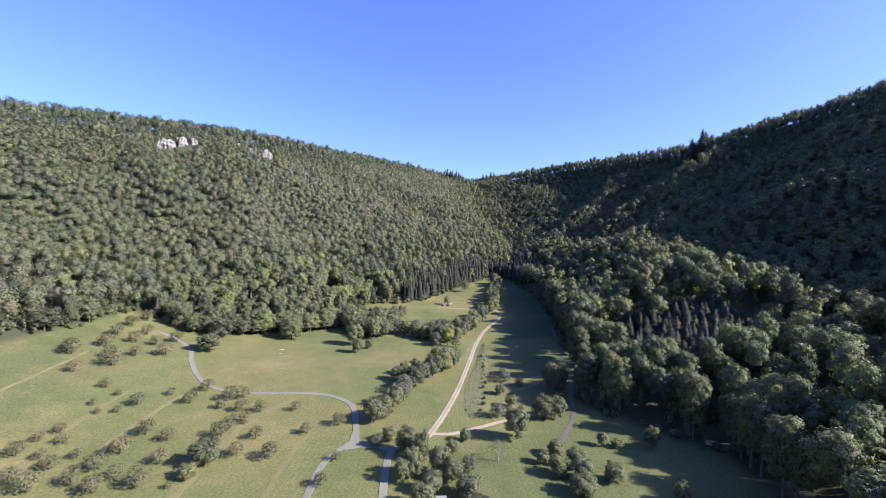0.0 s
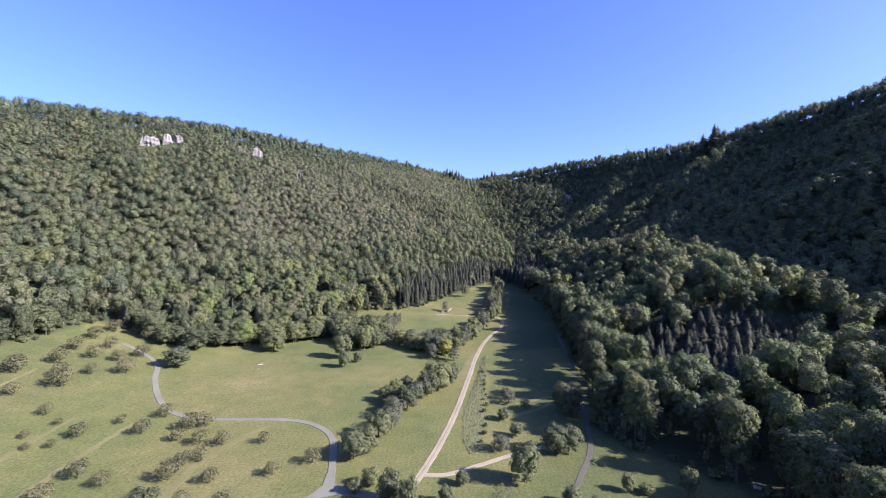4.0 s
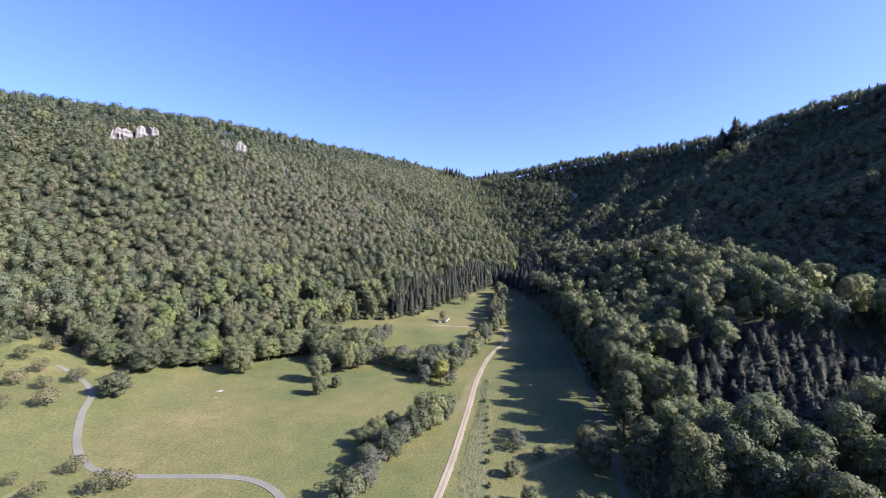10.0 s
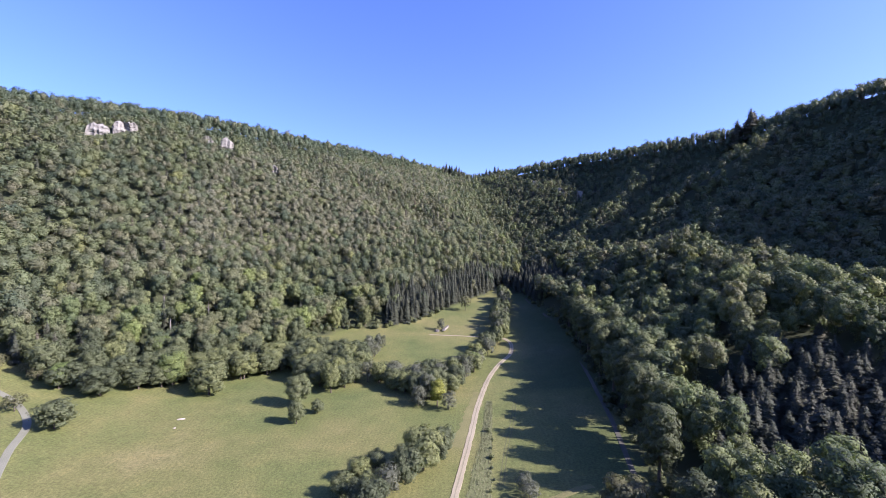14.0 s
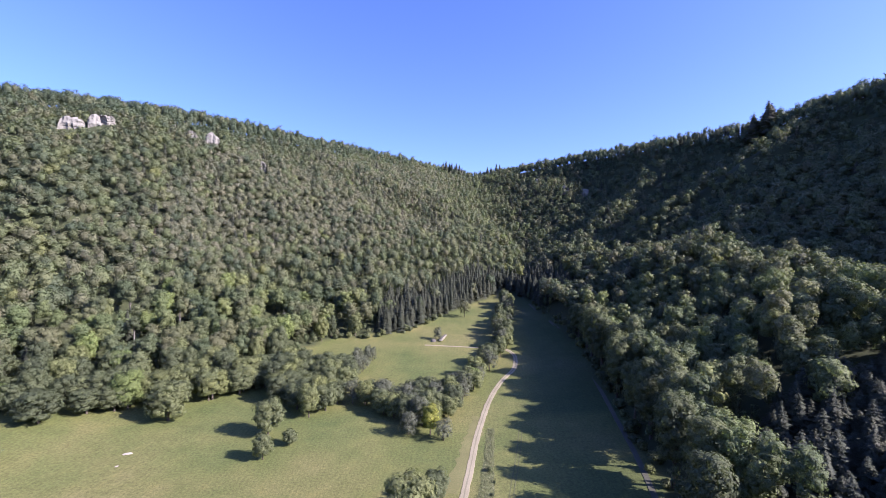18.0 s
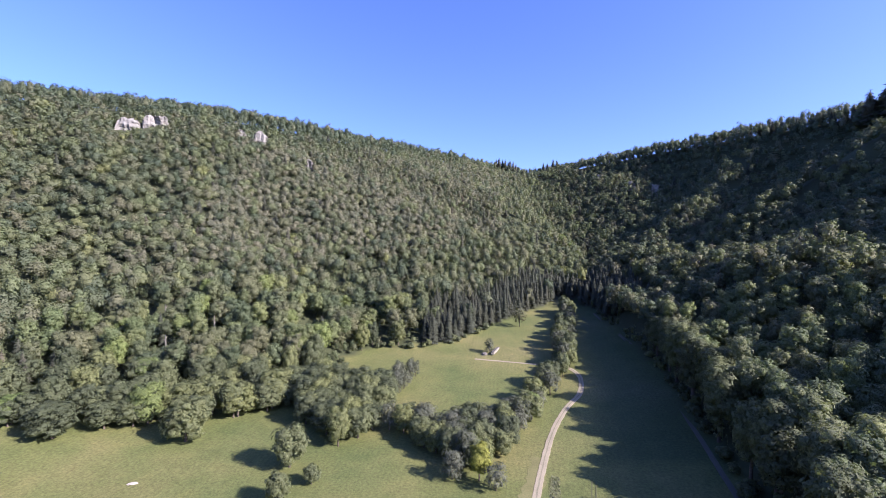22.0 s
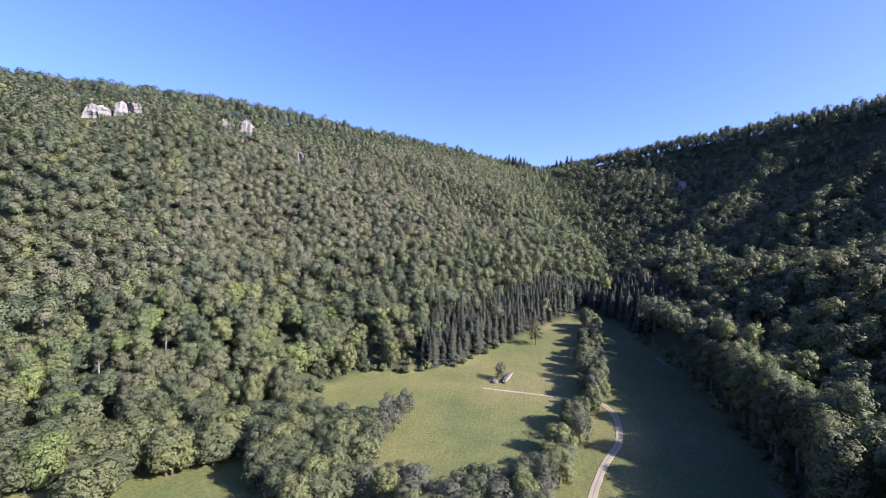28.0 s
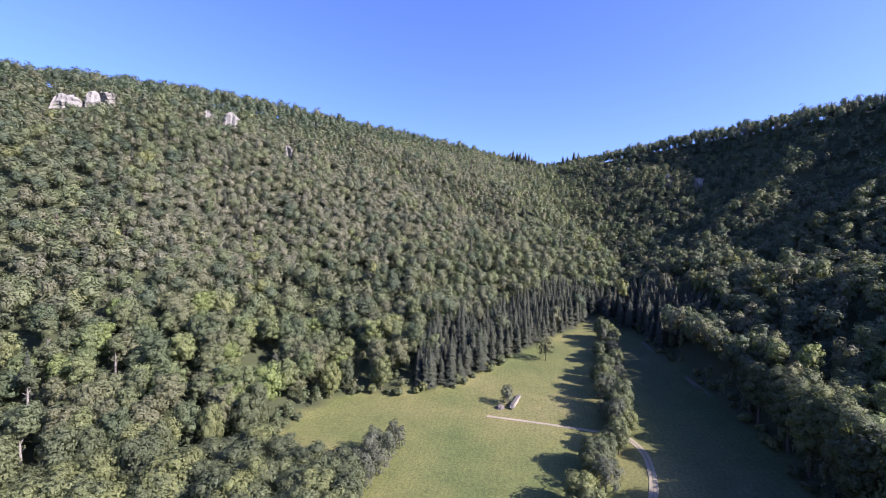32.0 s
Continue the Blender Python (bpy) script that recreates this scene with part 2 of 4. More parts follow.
def raw_land(x, y):
    """Height of the ground, and how far up the slope a point lies: 0 on the valley floor, 1 on the plateau."""
    x, y = np.asarray(x, float), np.asarray(y, float)
    foot, fx, fy, _ = near_line(x, y, FOOT_WEST + RAVINE[1:])
    foot2, gx, gy, _ = near_line(x, y, FOOT_EAST[::-1] + RAVINE[1:])
    other = foot2 < foot
    east = np.where(y > 690, x > np.interp(y, [q[1] for q in RAVINE], [q[0] for q in RAVINE]), other)
    foot, fx, fy = np.where(other, foot2, foot), np.where(other, gx, fx), np.where(other, gy, fy)
    top, _, _, tz = near_line(x, y, RIDGE)
    u = foot / (foot + top + 1e-6)
    low = floor_z(fx, fy)
    bulge = np.where(east, -0.03 * np.clip((700 - y) / 140, 0, 1), -0.07 * np.clip((800 - y) / 120, -0.35, 1))
    f = u + bulge * np.sin(2 * math.pi * u) - np.where(east, 0.10 - 0.055 * np.clip((y - 480) / 150, 0, 1), 0.0) * np.sin(math.pi * u)
    rim = np.where(east, 0.17 * np.clip((y - 520) / 90, 0, 1), 0.0)
    step = np.clip((u - 0.83) / 0.14, 0, 1)
    f = f * (1 - rim) + rim * step * step * (3 - 2 * step)
    slope = low + (tz - low) * np.clip(f, 0, 1)
    slope = slope + (9 * swell(x, y, 150, 3) + 5.5 * swell(x, y, 50, 4)) * np.clip(4 * u * (1 - u), 0, 1)
    turn = np.arctan2(y - 430, x + 120)
    rib = np.sin(turn * 19 + 0.8 * np.sin(turn * 7)) + 0.6 * np.sin(turn * 33 + 1.0)
    for line in EAST_SPURS:
        d, _, _, lift = near_line(x, y, line)
        slope = slope + np.where(east, lift, 0.0) * np.exp(-(d / 30) ** 2)
    slope = slope + np.where(east, 5.0, 6.0 * np.clip((-x - 170) / 90, 0, 1)) * rib * np.clip(4 * u * (1 - u), 0, 1) * np.clip((y - 300) / 150, 0, 1)
    shoulder = 15 * np.exp(-((foot - 88) / 46) ** 2) * np.clip((y - 278) / 62, 0, 1) * np.clip((660 - y) / 130, 0, 1)
    hollow = 20 * np.exp(-((x - 245) / 60) ** 2 - ((y - 300) / 55) ** 2)
    slope = slope + np.where(east, shoulder - hollow, 0.0)
    flat = floor_z(x, y) + 0.25 * swell(x, y, 60, 5)
    plateau = tz + 3 * swell(x, y, 200, 6) * np.clip(top / 60, 0, 1) + 0.02 * np.minimum(top, 300)
    in_floor = within(x, y, FOOT_WEST + FOOT_EAST[1:])
    in_valley = within(x, y, [p[:2] for p in RIDGE])
    z = np.where(in_floor, flat, np.where(in_valley, slope, plateau))
    return z, np.where(in_floor, 0.0, np.where(in_valley, u, 1.0))


def blurred(x0, y0, step, nx, ny):
    """The raw land rounded off, on a grid, so that no crease stands in the slopes."""
    gx, gy = np.meshgrid(x0 + step * np.arange(nx), y0 + step * np.arange(ny))
    z = raw_land(gx, gy)[0]
    weight = np.exp(-0.5 * (np.arange(-6, 7) / 1.3) ** 2)
    for axis in (0, 1):
        wide = np.pad(z, [(6, 6) if a == axis else (0, 0) for a in (0, 1)], mode="edge")
        z = sum(w * np.take(wide, np.arange(k, k + z.shape[axis]), axis) for k, w in enumerate(weight)) / weight.sum()
    return z


LAND_GRID = (-1400.0, -400.0, 10.0, 250, 200)
LAND_SOFT = blurred(*LAND_GRID)


def land(x, y):
    """Height of the ground, and how far up the slope a point lies: 0 on the valley floor, 1 on the plateau."""
    x, y = np.asarray(x, float), np.asarray(y, float)
    z, u = raw_land(x, y)
    x0, y0, step, nx, ny = LAND_GRID
    fx, fy = np.clip((x - x0) / step, 0, nx - 1.001), np.clip((y - y0) / step, 0, ny - 1.001)
    i, k = fx.astype(int), fy.astype(int)
    s, t = fx - i, fy - k
    soft = (LAND_SOFT[k, i] * (1 - s) + LAND_SOFT[k, i + 1] * s) * (1 - t) + (LAND_SOFT[k + 1, i] * (1 - s) + LAND_SOFT[k + 1, i + 1] * s) * t
    inside = (x > x0 + 60) & (x < x0 + step * nx - 60) & (y > y0 + 60) & (y < y0 + step * ny - 60)
    mix = np.where(inside, np.clip(u / 0.08, 0, 1), 0)
    return z + (soft - z) * mix, u



def mesh_of(name, verts, faces, material, smooth=False):
    me = bpy.data.meshes.new(name)
    me.from_pydata([tuple(v) for v in verts], [], [tuple(f) for f in faces])
    me.materials.append(material)
    if smooth:
        me.polygons.foreach_set("use_smooth", [True] * len(me.polygons))
    me.update()
    return me


def quad_mesh(name, verts, quads, material, tint=None, outward=None):
    """A mesh of many four-sided faces from arrays, with a shade of its own for each face."""
    me = bpy.data.meshes.new(name)
    me.vertices.add(len(verts))
    me.vertices.foreach_set("co", np.ascontiguousarray(verts, np.float32).ravel())
    me.loops.add(4 * len(quads))
    me.loops.foreach_set("vertex_index", np.ascontiguousarray(quads, np.int32).ravel())
    me.polygons.add(len(quads))
    me.polygons.foreach_set("loop_start", np.arange(0, 4 * len(quads), 4, dtype=np.int32))
    if tint is not None:
        me.attributes.new("tint", "FLOAT", "FACE").data.foreach_set("value", np.ascontiguousarray(tint, np.float32))
    me.materials.append(material)
    me.update(calc_edges=True)
    if outward is not None:
        me.polygons.foreach_set("use_smooth", np.ones(len(quads), bool))
        me.normals_split_custom_set_from_vertices(np.ascontiguousarray(outward, np.float32))
    return me


def part(name, me, parent, label=""):
    ob = new(name, me)
    ob.parent = parent
    return tagged(ob, label)


def height(x, y):
    return float(land(np.array([x]), np.array([y]))[0][0])


# ---- ground: one sheet, fine in the valley and coarse towards the horizon ----
def steps(lo, hi, step, reach):
    mid = list(np.arange(lo, hi + 0.1, step))
    out = []
    d = step
    a = hi
    while a < reach:
        d *= 1.35
        a += d
        out.append(a)
    low, d, a = [], step, lo
    while a > -reach:
        d *= 1.35
        a -= d
        low.append(a)
    return np.array(low[::-1] + mid + out)


gx, gy = steps(-700, 620, 8.0, 4500), steps(-60, 1260, 8.0, 4500)
XX, YY = np.meshgrid(gx, gy)
ZZ, UU = land(XX.ravel(), YY.ravel())
rows, cols = len(gy), len(gx)
idx = np.arange(rows * cols).reshape(rows, cols)
quads = np.stack([idx[:-1, :-1], idx[:-1, 1:], idx[1:, 1:], idx[1:, :-1]], -1).reshape(-1, 4)
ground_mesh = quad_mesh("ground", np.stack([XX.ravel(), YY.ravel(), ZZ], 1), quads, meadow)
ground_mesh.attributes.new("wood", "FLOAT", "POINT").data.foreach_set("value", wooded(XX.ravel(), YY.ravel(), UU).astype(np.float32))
# east: meadow shade painted darker into the grass, with the darker upper field
lush_shade = np.clip((XX - np.interp(YY, [200, 330, 400, 470, 600], [26, 36, 36, 50, 52])) / 14, 0, 1) * (YY < 700) * np.where(YY + 0.12 * (XX - 40) > 394, 1.0, 0.45)
# richer green grass in the western orchard and the south-east
lush_shade = np.maximum(lush_shade, 0.35 * (np.clip((-205 - XX) / 25, 0, 1) * (YY < 330) + np.clip((205 - YY) / 12, 0, 1) * (XX > -12)))
ground_mesh.attributes.new("lush_shade", "FLOAT", "POINT").data.foreach_set("value", lush_shade.ravel().astype(np.float32))
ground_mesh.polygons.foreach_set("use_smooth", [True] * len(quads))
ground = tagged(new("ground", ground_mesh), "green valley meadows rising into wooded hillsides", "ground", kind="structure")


def smooth_line(points, step=3.0):
    """Points about every step metres along a rounded line through the given ones."""
    p = [np.array(q, float) for q in points]
    p = [2 * p[0] - p[1]] + p + [2 * p[-1] - p[-2]]
    out = []
    for a, b, c, d in zip(p, p[1:], p[2:], p[3:]):
        n = max(2, int(np.linalg.norm(c - b) / step))
        for k in range(n):
            t = k / n
            out.append(0.5 * (2 * b + (c - a) * t + (2 * a - 5 * b + 4 * c - d) * t * t + (3 * b - a - 3 * c + d) * t ** 3))
    return np.array(out + [p[-2]])


def ribbon(points, width, lift, ragged, seed, offset=0.0):
    """A strip of ground cover along a line, draped over the land: five points across, with sunk edges."""
    line = smooth_line(points, 2.5)
    rng = np.random.RandomState(seed)
    along = np.gradient(line, axis=0)
    along /= np.linalg.norm(along, axis=1)[:, None]
    side = np.stack([along[:, 1], -along[:, 0]], 1)
    cuts = (-0.5, -0.46, 0.0, 0.46, 0.5)
    rag = 1 + ragged * rng.uniform(-1, 1, (len(line), 2))
    ring = []
    for c in cuts:
        w = c * width * np.where(c < 0, rag[:, 0], rag[:, 1]) + offset
        q = line + side * w[:, None]
        z = land(q[:, 0], q[:, 1])[0] + (lift if abs(c) < 0.5 else -0.15)
        ring.append(np.column_stack([q, z]))
    verts = np.stack(ring, 1).reshape(-1, 3)
    faces = []
    for i in range(len(line) - 1):
        for k in range(4):
            a = i * 5 + k
            faces.append((a, a + 1, a + 6, a + 5))
    return verts, faces


def strip(name, points, width, lift, material, label, category, ragged=0.06, seed=1, kind="structure"):
    v, f = ribbon(points, width, lift, ragged, seed)
    return tagged(new(name, mesh_of(name, v, f, material)), label, category, kind=kind)


LANE = [(-25, 120), (-30, 157), (-32, 180), (-32, 192), (-42, 194), (-49, 198), (-53, 213), (-59, 234), (-67, 245), (-79, 252), (-93, 254), (-113, 253), (-127, 252), (-140, 253), (-153, 258), (-170, 272), (-191, 298), (-206, 321), (-229, 338), (-250, 346)]
TRACK = [(-32, 192), (-20, 197), (-15, 207), (-8, 233), (-1, 267), (9, 331), (15, 372), (24, 415), (34, 444), (44, 463), (48, 480), (48, 494), (43, 504), (33, 507)]
strip("road", LANE, 3.3, 0.20, asphalt, "narrow grey asphalt lane winding through the meadows", "road", 0.03, 2)
strip("road_branch", [(-49, 198), (-55, 190), (-59, 176), (-58, 155), (-56, 120)], 3.0, 0.17, asphalt, "grey asphalt lane forking off beside the orchard", "road", 0.03, 3)
corner = [(-53.5, 207), (-50, 200), (-44, 197), (-36, 194.6), (-31, 194.4), (-29.8, 190), (-33, 189.5), (-38, 191.2), (-46, 191.8), (-52, 189.5), (-55.5, 191), (-52.5, 198)]
corner_mesh = mesh_of("road_junction", [(x, y, height(x, y) + 0.24) for x, y in corner], [tuple(range(len(corner)))[::-1]], asphalt)
tagged(new("road_junction", corner_mesh), "wide grey asphalt corner where the lanes meet", "road", kind="structure")
strip("track", TRACK, 3.3, 0.18, gravel, "pale beige gravel farm track along the stream", "track", 0.10, 4)
strip("track_crown", TRACK, 0.55, 0.22, worn_grass, "worn grassy middle strip of the gravel farm track", "track", 0.5, 6)
strip("track_branch", [(-15, 207), (-4, 208), (10, 216), (24, 225), (40, 233)], 2.6, 0.18, gravel, "pale gravel side track at the junction", "track", 0.1, 7)
strip("track_meadow", [(-23, 514), (0, 512), (16, 510), (36, 507)], 1.9, 0.16, gravel, "pale worn track across the upper meadow", "track", 0.18, 8)
strip("track_wood", [(44, 196), (52, 212), (60, 228), (66, 250), (77, 310), (83, 345), (88, 385), (92, 420), (96, 468), (97, 522), (90, 576), (82, 628)], 2.4, 0.16, dark_asphalt, "shaded lane along the foot of the wood", "road", 0.08, 9)

# ---- foliage ----
def box_ball(cuts):
    """A ball of four-sided faces, from a cube."""
    index, verts, faces = {}, [], []
    for axis in range(3):
        for sign in (-1, 1):
            for i in range(cuts):
                for k in range(cuts):
                    face = []
                    for a, b in ((i, k), (i + 1, k), (i + 1, k + 1), (i, k + 1)):
                        p = [0.0, 0.0, 0.0]
                        p[axis], p[(axis + 1) % 3], p[(axis + 2) % 3] = sign, (2 * a / cuts - 1) * sign, 2 * b / cuts - 1
                        key = tuple(round(c, 3) for c in p)
                        if key not in index:
                            index[key] = len(verts)
                            verts.append(np.array(p) / np.linalg.norm(p))
                        face.append(index[key])
                    faces.append(face)
    return np.array(verts), np.array(faces)


BALL, CUBE = box_ball(2), box_ball(1)


def spread(rng, n):
    v = rng.normal(size=(n, 3))
    return v / np.linalg.norm(v, axis=1)[:, None]


def leaf_quads(rng, at, normal, size):
    """Irregular four-cornered leaf clumps at the given places, facing the given ways."""
    n = len(at)
    other = spread(rng, n)
    a = np.cross(normal, other)
    a /= np.linalg.norm(a, axis=1)[:, None] + 1e-9
    b = np.cross(normal, a)
    s = size * rng.uniform(0.6, 1.25, n)
    corners = []
    for k in range(4):
        turn = 2 * math.pi * (k + rng.uniform(-0.3, 0.3, n)) / 4
        r = s * rng.uniform(0.7, 1.3, n)
        corners.append(at + a * (r * np.cos(turn))[:, None] + b * (r * np.sin(turn))[:, None] + normal * (s * rng.uniform(-0.25, 0.25, n))[:, None])
    return np.stack(corners, 1).reshape(-1, 3), np.arange(4 * n).reshape(-1, 4)


def broad_crown(seed, tall, wide, bare, leaves, size, lumps, heart=0.86):
    """The crown of a broadleaved tree: lumps of leaf clumps round dark hearts. tall: the tree's height; bare: where the crown begins."""
    rng = np.random.RandomState(seed)
    mid, half = (tall + bare) / 2, (tall - bare) / 2
    blobs = [(np.array([0, 0, mid]), np.array([wide * 0.36, wide * 0.36, half * 0.82]))]
    for k in range(lumps):
        turn = 2 * math.pi * (k * 0.382 + rng.uniform(-0.06, 0.06))
        up = -0.75 + 1.6 * (k + rng.uniform(0, 0.8)) / lumps
        out = wide * 0.33 * math.sqrt(max(0.05, 1 - (up * 0.95) ** 2)) * rng.uniform(0.8, 1.15)
        r = wide * rng.uniform(0.17, 0.26)
        blobs.append((np.array([out * math.cos(turn), out * math.sin(turn), mid + up * half * 0.86]), np.array([r, r, r * rng.uniform(0.75, 1.0)])))
    verts, quads, outs, count = [], [], [], 0
    hearts = blobs if lumps > 7 else blobs[:1]
    for c, r in hearts:
        core = BALL if not count and leaves > 60 else CUBE
        v = core[0] * r * (heart if lumps > 7 else 0.80) * (1 + 0.2 * rng.uniform(-1, 1, (len(core[0]), 1))) + c
        verts.append(v), quads.append(core[1] + count), outs.append(core[0])
        count += len(v)
    area = np.array([r[0] * r[0] + 2 * r[0] * r[2] for _, r in blobs])
    pick = rng.choice(len(blobs), int(leaves * 1.9), p=area / area.sum())
    way = spread(rng, len(pick))
    way[:, 2] = np.where(way[:, 2] < -0.35, -way[:, 2], way[:, 2])
    centre, radius = np.array([b[0] for b in blobs])[pick], np.array([b[1] for b in blobs])[pick]
    at = centre + way * radius * rng.uniform(0.88, 1.08, (len(pick), 1))
    free = np.ones(len(pick), bool)
    for k, (c, r) in enumerate(blobs):
        free &= (pick == k) | (np.linalg.norm((at - c) / r, axis=1) > 0.86)
    at, way = at[free][:leaves], way[free][:leaves]
    whole = (at - np.array([0, 0, mid - 0.3 * half])) / np.array([wide * 0.5, wide * 0.5, half])
    face = 0.5 * way + 0.5 * whole + 0.45 * spread(rng, len(way)) + np.array([0, 0, 0.1])
    face /= np.linalg.norm(face, axis=1)[:, None]
    v, q = leaf_quads(rng, at, face, size)
    bend = 0.5 * way + 0.6 * whole + 0.6 * face
    bend /= np.linalg.norm(bend, axis=1)[:, None]
    verts.append(v), quads.append(q + count), outs.append(np.repeat(bend, 4, 0))
    return np.concatenate(verts), np.concatenate(quads), np.concatenate(outs)


def fir_crown(seed, tall, wide, tiers, arms):
    """The crown of a spruce: tiers of drooping boughs round a slim dark core."""
    rng = np.random.RandomState(seed)
    verts, quads, count = [], [], 0
    core = BALL[0].copy()
    core[:, 2] = core[:, 2] * 0.5 + 0.5
    v = core * np.array([wide * 0.30, wide * 0.30, tall * 0.86])
    v[:, :2] *= np.clip(1.25 - core[:, 2:3], 0.05, 1)
    v[:, 2] += tall * 0.08
    verts.append(v), quads.append(BALL[1])
    outs = [BALL[0]]
    count = len(v)
    for k in range(tiers):
        s = k / (tiers - 1)
        z = tall * (0.10 + 0.88 * s ** 0.92)
        gap = 0.88 * tall / tiers
        reach = wide * 0.5 * (1 - s) ** 0.75 * rng.uniform(0.8, 1.1) + 0.08 * wide
        for a in range(arms if s < 0.8 else max(4, arms - 3)):
            turn = 2 * math.pi * (a + rng.uniform(-0.35, 0.35) + 0.5 * (k % 2)) / arms
            r = reach * rng.uniform(0.55, 1.2)
            d, e = np.array([math.cos(turn), math.sin(turn), 0]), np.array([-math.sin(turn), math.cos(turn), 0])
            drop = r * rng.uniform(0.3, 1.25) * tall / (3 * wide)
            w = r * rng.uniform(0.30, 0.50)
            root = np.array([0, 0, min(tall, z + 0.08 * r + rng.uniform(-0.5, 0.5) * gap)])
            verts.append(np.array([root, root + d * r * 0.6 + e * w - [0, 0, drop * 0.75], root + d * r - [0, 0, drop * 0.8], root + d * r * 0.6 - e * w - [0, 0, drop * 0.75]]))
            quads.append(np.array([[0, 3, 2, 1]]) + count)
            out = np.array([d * 0.8 + [0, 0, 0.5], d * 0.7 + e * 0.5 + [0, 0, 0.3], d + [0, 0, 0.2], d * 0.7 - e * 0.5 + [0, 0, 0.3]])
            outs.append(out / np.linalg.norm(out, axis=1)[:, None])
            count += 4
    return np.concatenate(verts), np.concatenate(quads), np.concatenate(outs)


def tube(points, radii, sides=6):
    """A bent, tapering round bar."""
    verts, faces = [], []
    for i, (p, r) in enumerate(zip(points, radii)):
        for k in range(sides):
            a = 2 * math.pi * k / sides
            verts.append((p[0] + r * math.cos(a), p[1] + r * math.sin(a), p[2]))
        if i:
            for k in range(sides):
                b, c = (i - 1) * sides, i * sides
                faces.append((b + k, b + (k + 1) % sides, c + (k + 1) % sides, c + k))
    faces.append(tuple(range(len(points) * sides - 1, (len(points) - 1) * sides - 1, -1)))
    return verts, faces


def trunk_mesh(seed, tall, girth, limbs, reach, material):
    """A trunk with limbs that reach into the crown."""
    rng = np.random.RandomState(seed)
    lean = rng.uniform(-0.04, 0.04, 2) * tall
    top = (lean[0], lean[1], tall)
    verts, faces = tube([(0, 0, -0.6), (0, 0, 0.5), (lean[0] * 0.4, lean[1] * 0.4, tall * 0.5), top], [girth * 1.5, girth, girth * 0.75, girth * 0.2], 7)
    for k in range(limbs):
        a = 2 * math.pi * (k + rng.uniform(-0.3, 0.3)) / limbs
        z = tall * rng.uniform(0.35, 0.7)
        r = reach * rng.uniform(0.6, 1.0)
        v, f = tube([(0, 0, z), (r * 0.5 * math.cos(a), r * 0.5 * math.sin(a), z + r * 0.45), (r * math.cos(a), r * math.sin(a), z + r * 0.8)], [girth * 0.5, girth * 0.32, girth * 0.1], 5)
        n = len(verts)
        verts += v
        faces += [tuple(i + n for i in face) for face in f]
    return mesh_of("trunk", verts, faces, material, True)


def tree_kind(name, seed, tall, wide, bare, leaves, size, lumps, leaf, wood, label, category="tree", heart=0.86):
    """A single tree, out of sight until it is copied to its places."""
    root = tagged(new(name), label, category)
    part("trunk", trunk_mesh(seed, tall * 0.72, 0.022 * tall + 0.05, 5, wide * 0.3, wood), root)
    v, q, out = broad_crown(seed, tall, wide, bare, leaves, size, lumps, heart)
    part("crown", quad_mesh("crown", v, q, leaf, outward=out), root)
    return root


def fir_kind(name, seed, tall, wide, label):
    root = tagged(new(name), label, "tree")
    v, f = tube([(0, 0, -0.5), (0, 0, tall * 0.5), (0, 0, tall * 0.97)], [tall * 0.018, tall * 0.012, 0.04], 6)
    part("trunk", mesh_of("trunk", v, f, bark, True), root)
    v, q, out = fir_crown(seed, tall, wide, 17, 10)
    part("crown", quad_mesh("crown", v, q, leaf_fir), root)
    return root


placed = {}


def plant(kinds, x, y, wide, tall=None, seed=0, label="", group=""):
    """Set a tree of one of the kinds at (x, y), scaled to its width and height."""
    rng = random.Random(seed * 7919 + int(x * 13) + int(y * 7))
    ob, w, h = kinds[rng.randrange(len(kinds))]
    s = wide / w
    t = (tall or h * s) / h
    m = Matrix.Translation((x, y, height(x, y) - 0.1)) @ Matrix.Rotation(rng.uniform(0, 6.28), 4, "Z") @ Matrix.Diagonal((s, s, t, 1))
    if ob.name not in placed:
        placed[ob.name] = ob
        ob.matrix_basis = m
        made = ob
    else:
        made = copy_thing(ob, m @ Matrix.Diagonal((1 / ob.scale[0], 1 / ob.scale[1], 1 / ob.scale[2], 1)))
    return tagged(made, label, group=group)


FRUIT_KINDS = [(tree_kind("fruit_tree", s, 6.5, 8.0, 1.3, 640, 0.30, 13, leaf_fruit, bark, "old spreading fruit tree standing in the orchard meadow", heart=0.42), 8.0, 6.5) for s in (11, 12, 13, 14, 15)]
BUSH_KINDS = [(tree_kind("hedge_tree", s, 11.0, 10.0, 0.6, 880, 0.40, 15, leaf_tree, bark, "dense green hedgerow tree beside the meadow"), 10.0, 11.0) for s in (21, 22, 23, 24)]
WILLOW_KINDS = [(tree_kind("willow", s, 11.0, 10.0, 0.5, 1000, 0.36, 14, leaf_willow, bark, "grey-green willow in the hedgerow", heart=0.5), 10.0, 11.0) for s in (31, 32)]
TREE_KINDS = [(tree_kind("broadleaf_tree", s, 20.0, 15.0, 0.8, 980, 0.52, 20, leaf_tree, bark, "tall full-crowned broadleaf tree at the edge of the wood"), 15.0, 20.0) for s in (41, 42, 43, 44, 45)]
TALL_KINDS = [(tree_kind("tall_tree", s, 34.0, 15.0, 5.0, 1450, 0.54, 28, leaf_tree, bark, "very tall broadleaf tree at the foot of the shaded wood"), 15.0, 34.0) for s in (55, 56, 57, 58)]
LIME_KINDS = [(tree_kind("lime_green_tree", s, 20.0, 15.0, 0.8, 1900, 0.46, 22, leaf_lime, bark, "tall broadleaf tree with light yellow-green leaves"), 15.0, 20.0) for s in (46, 47)]
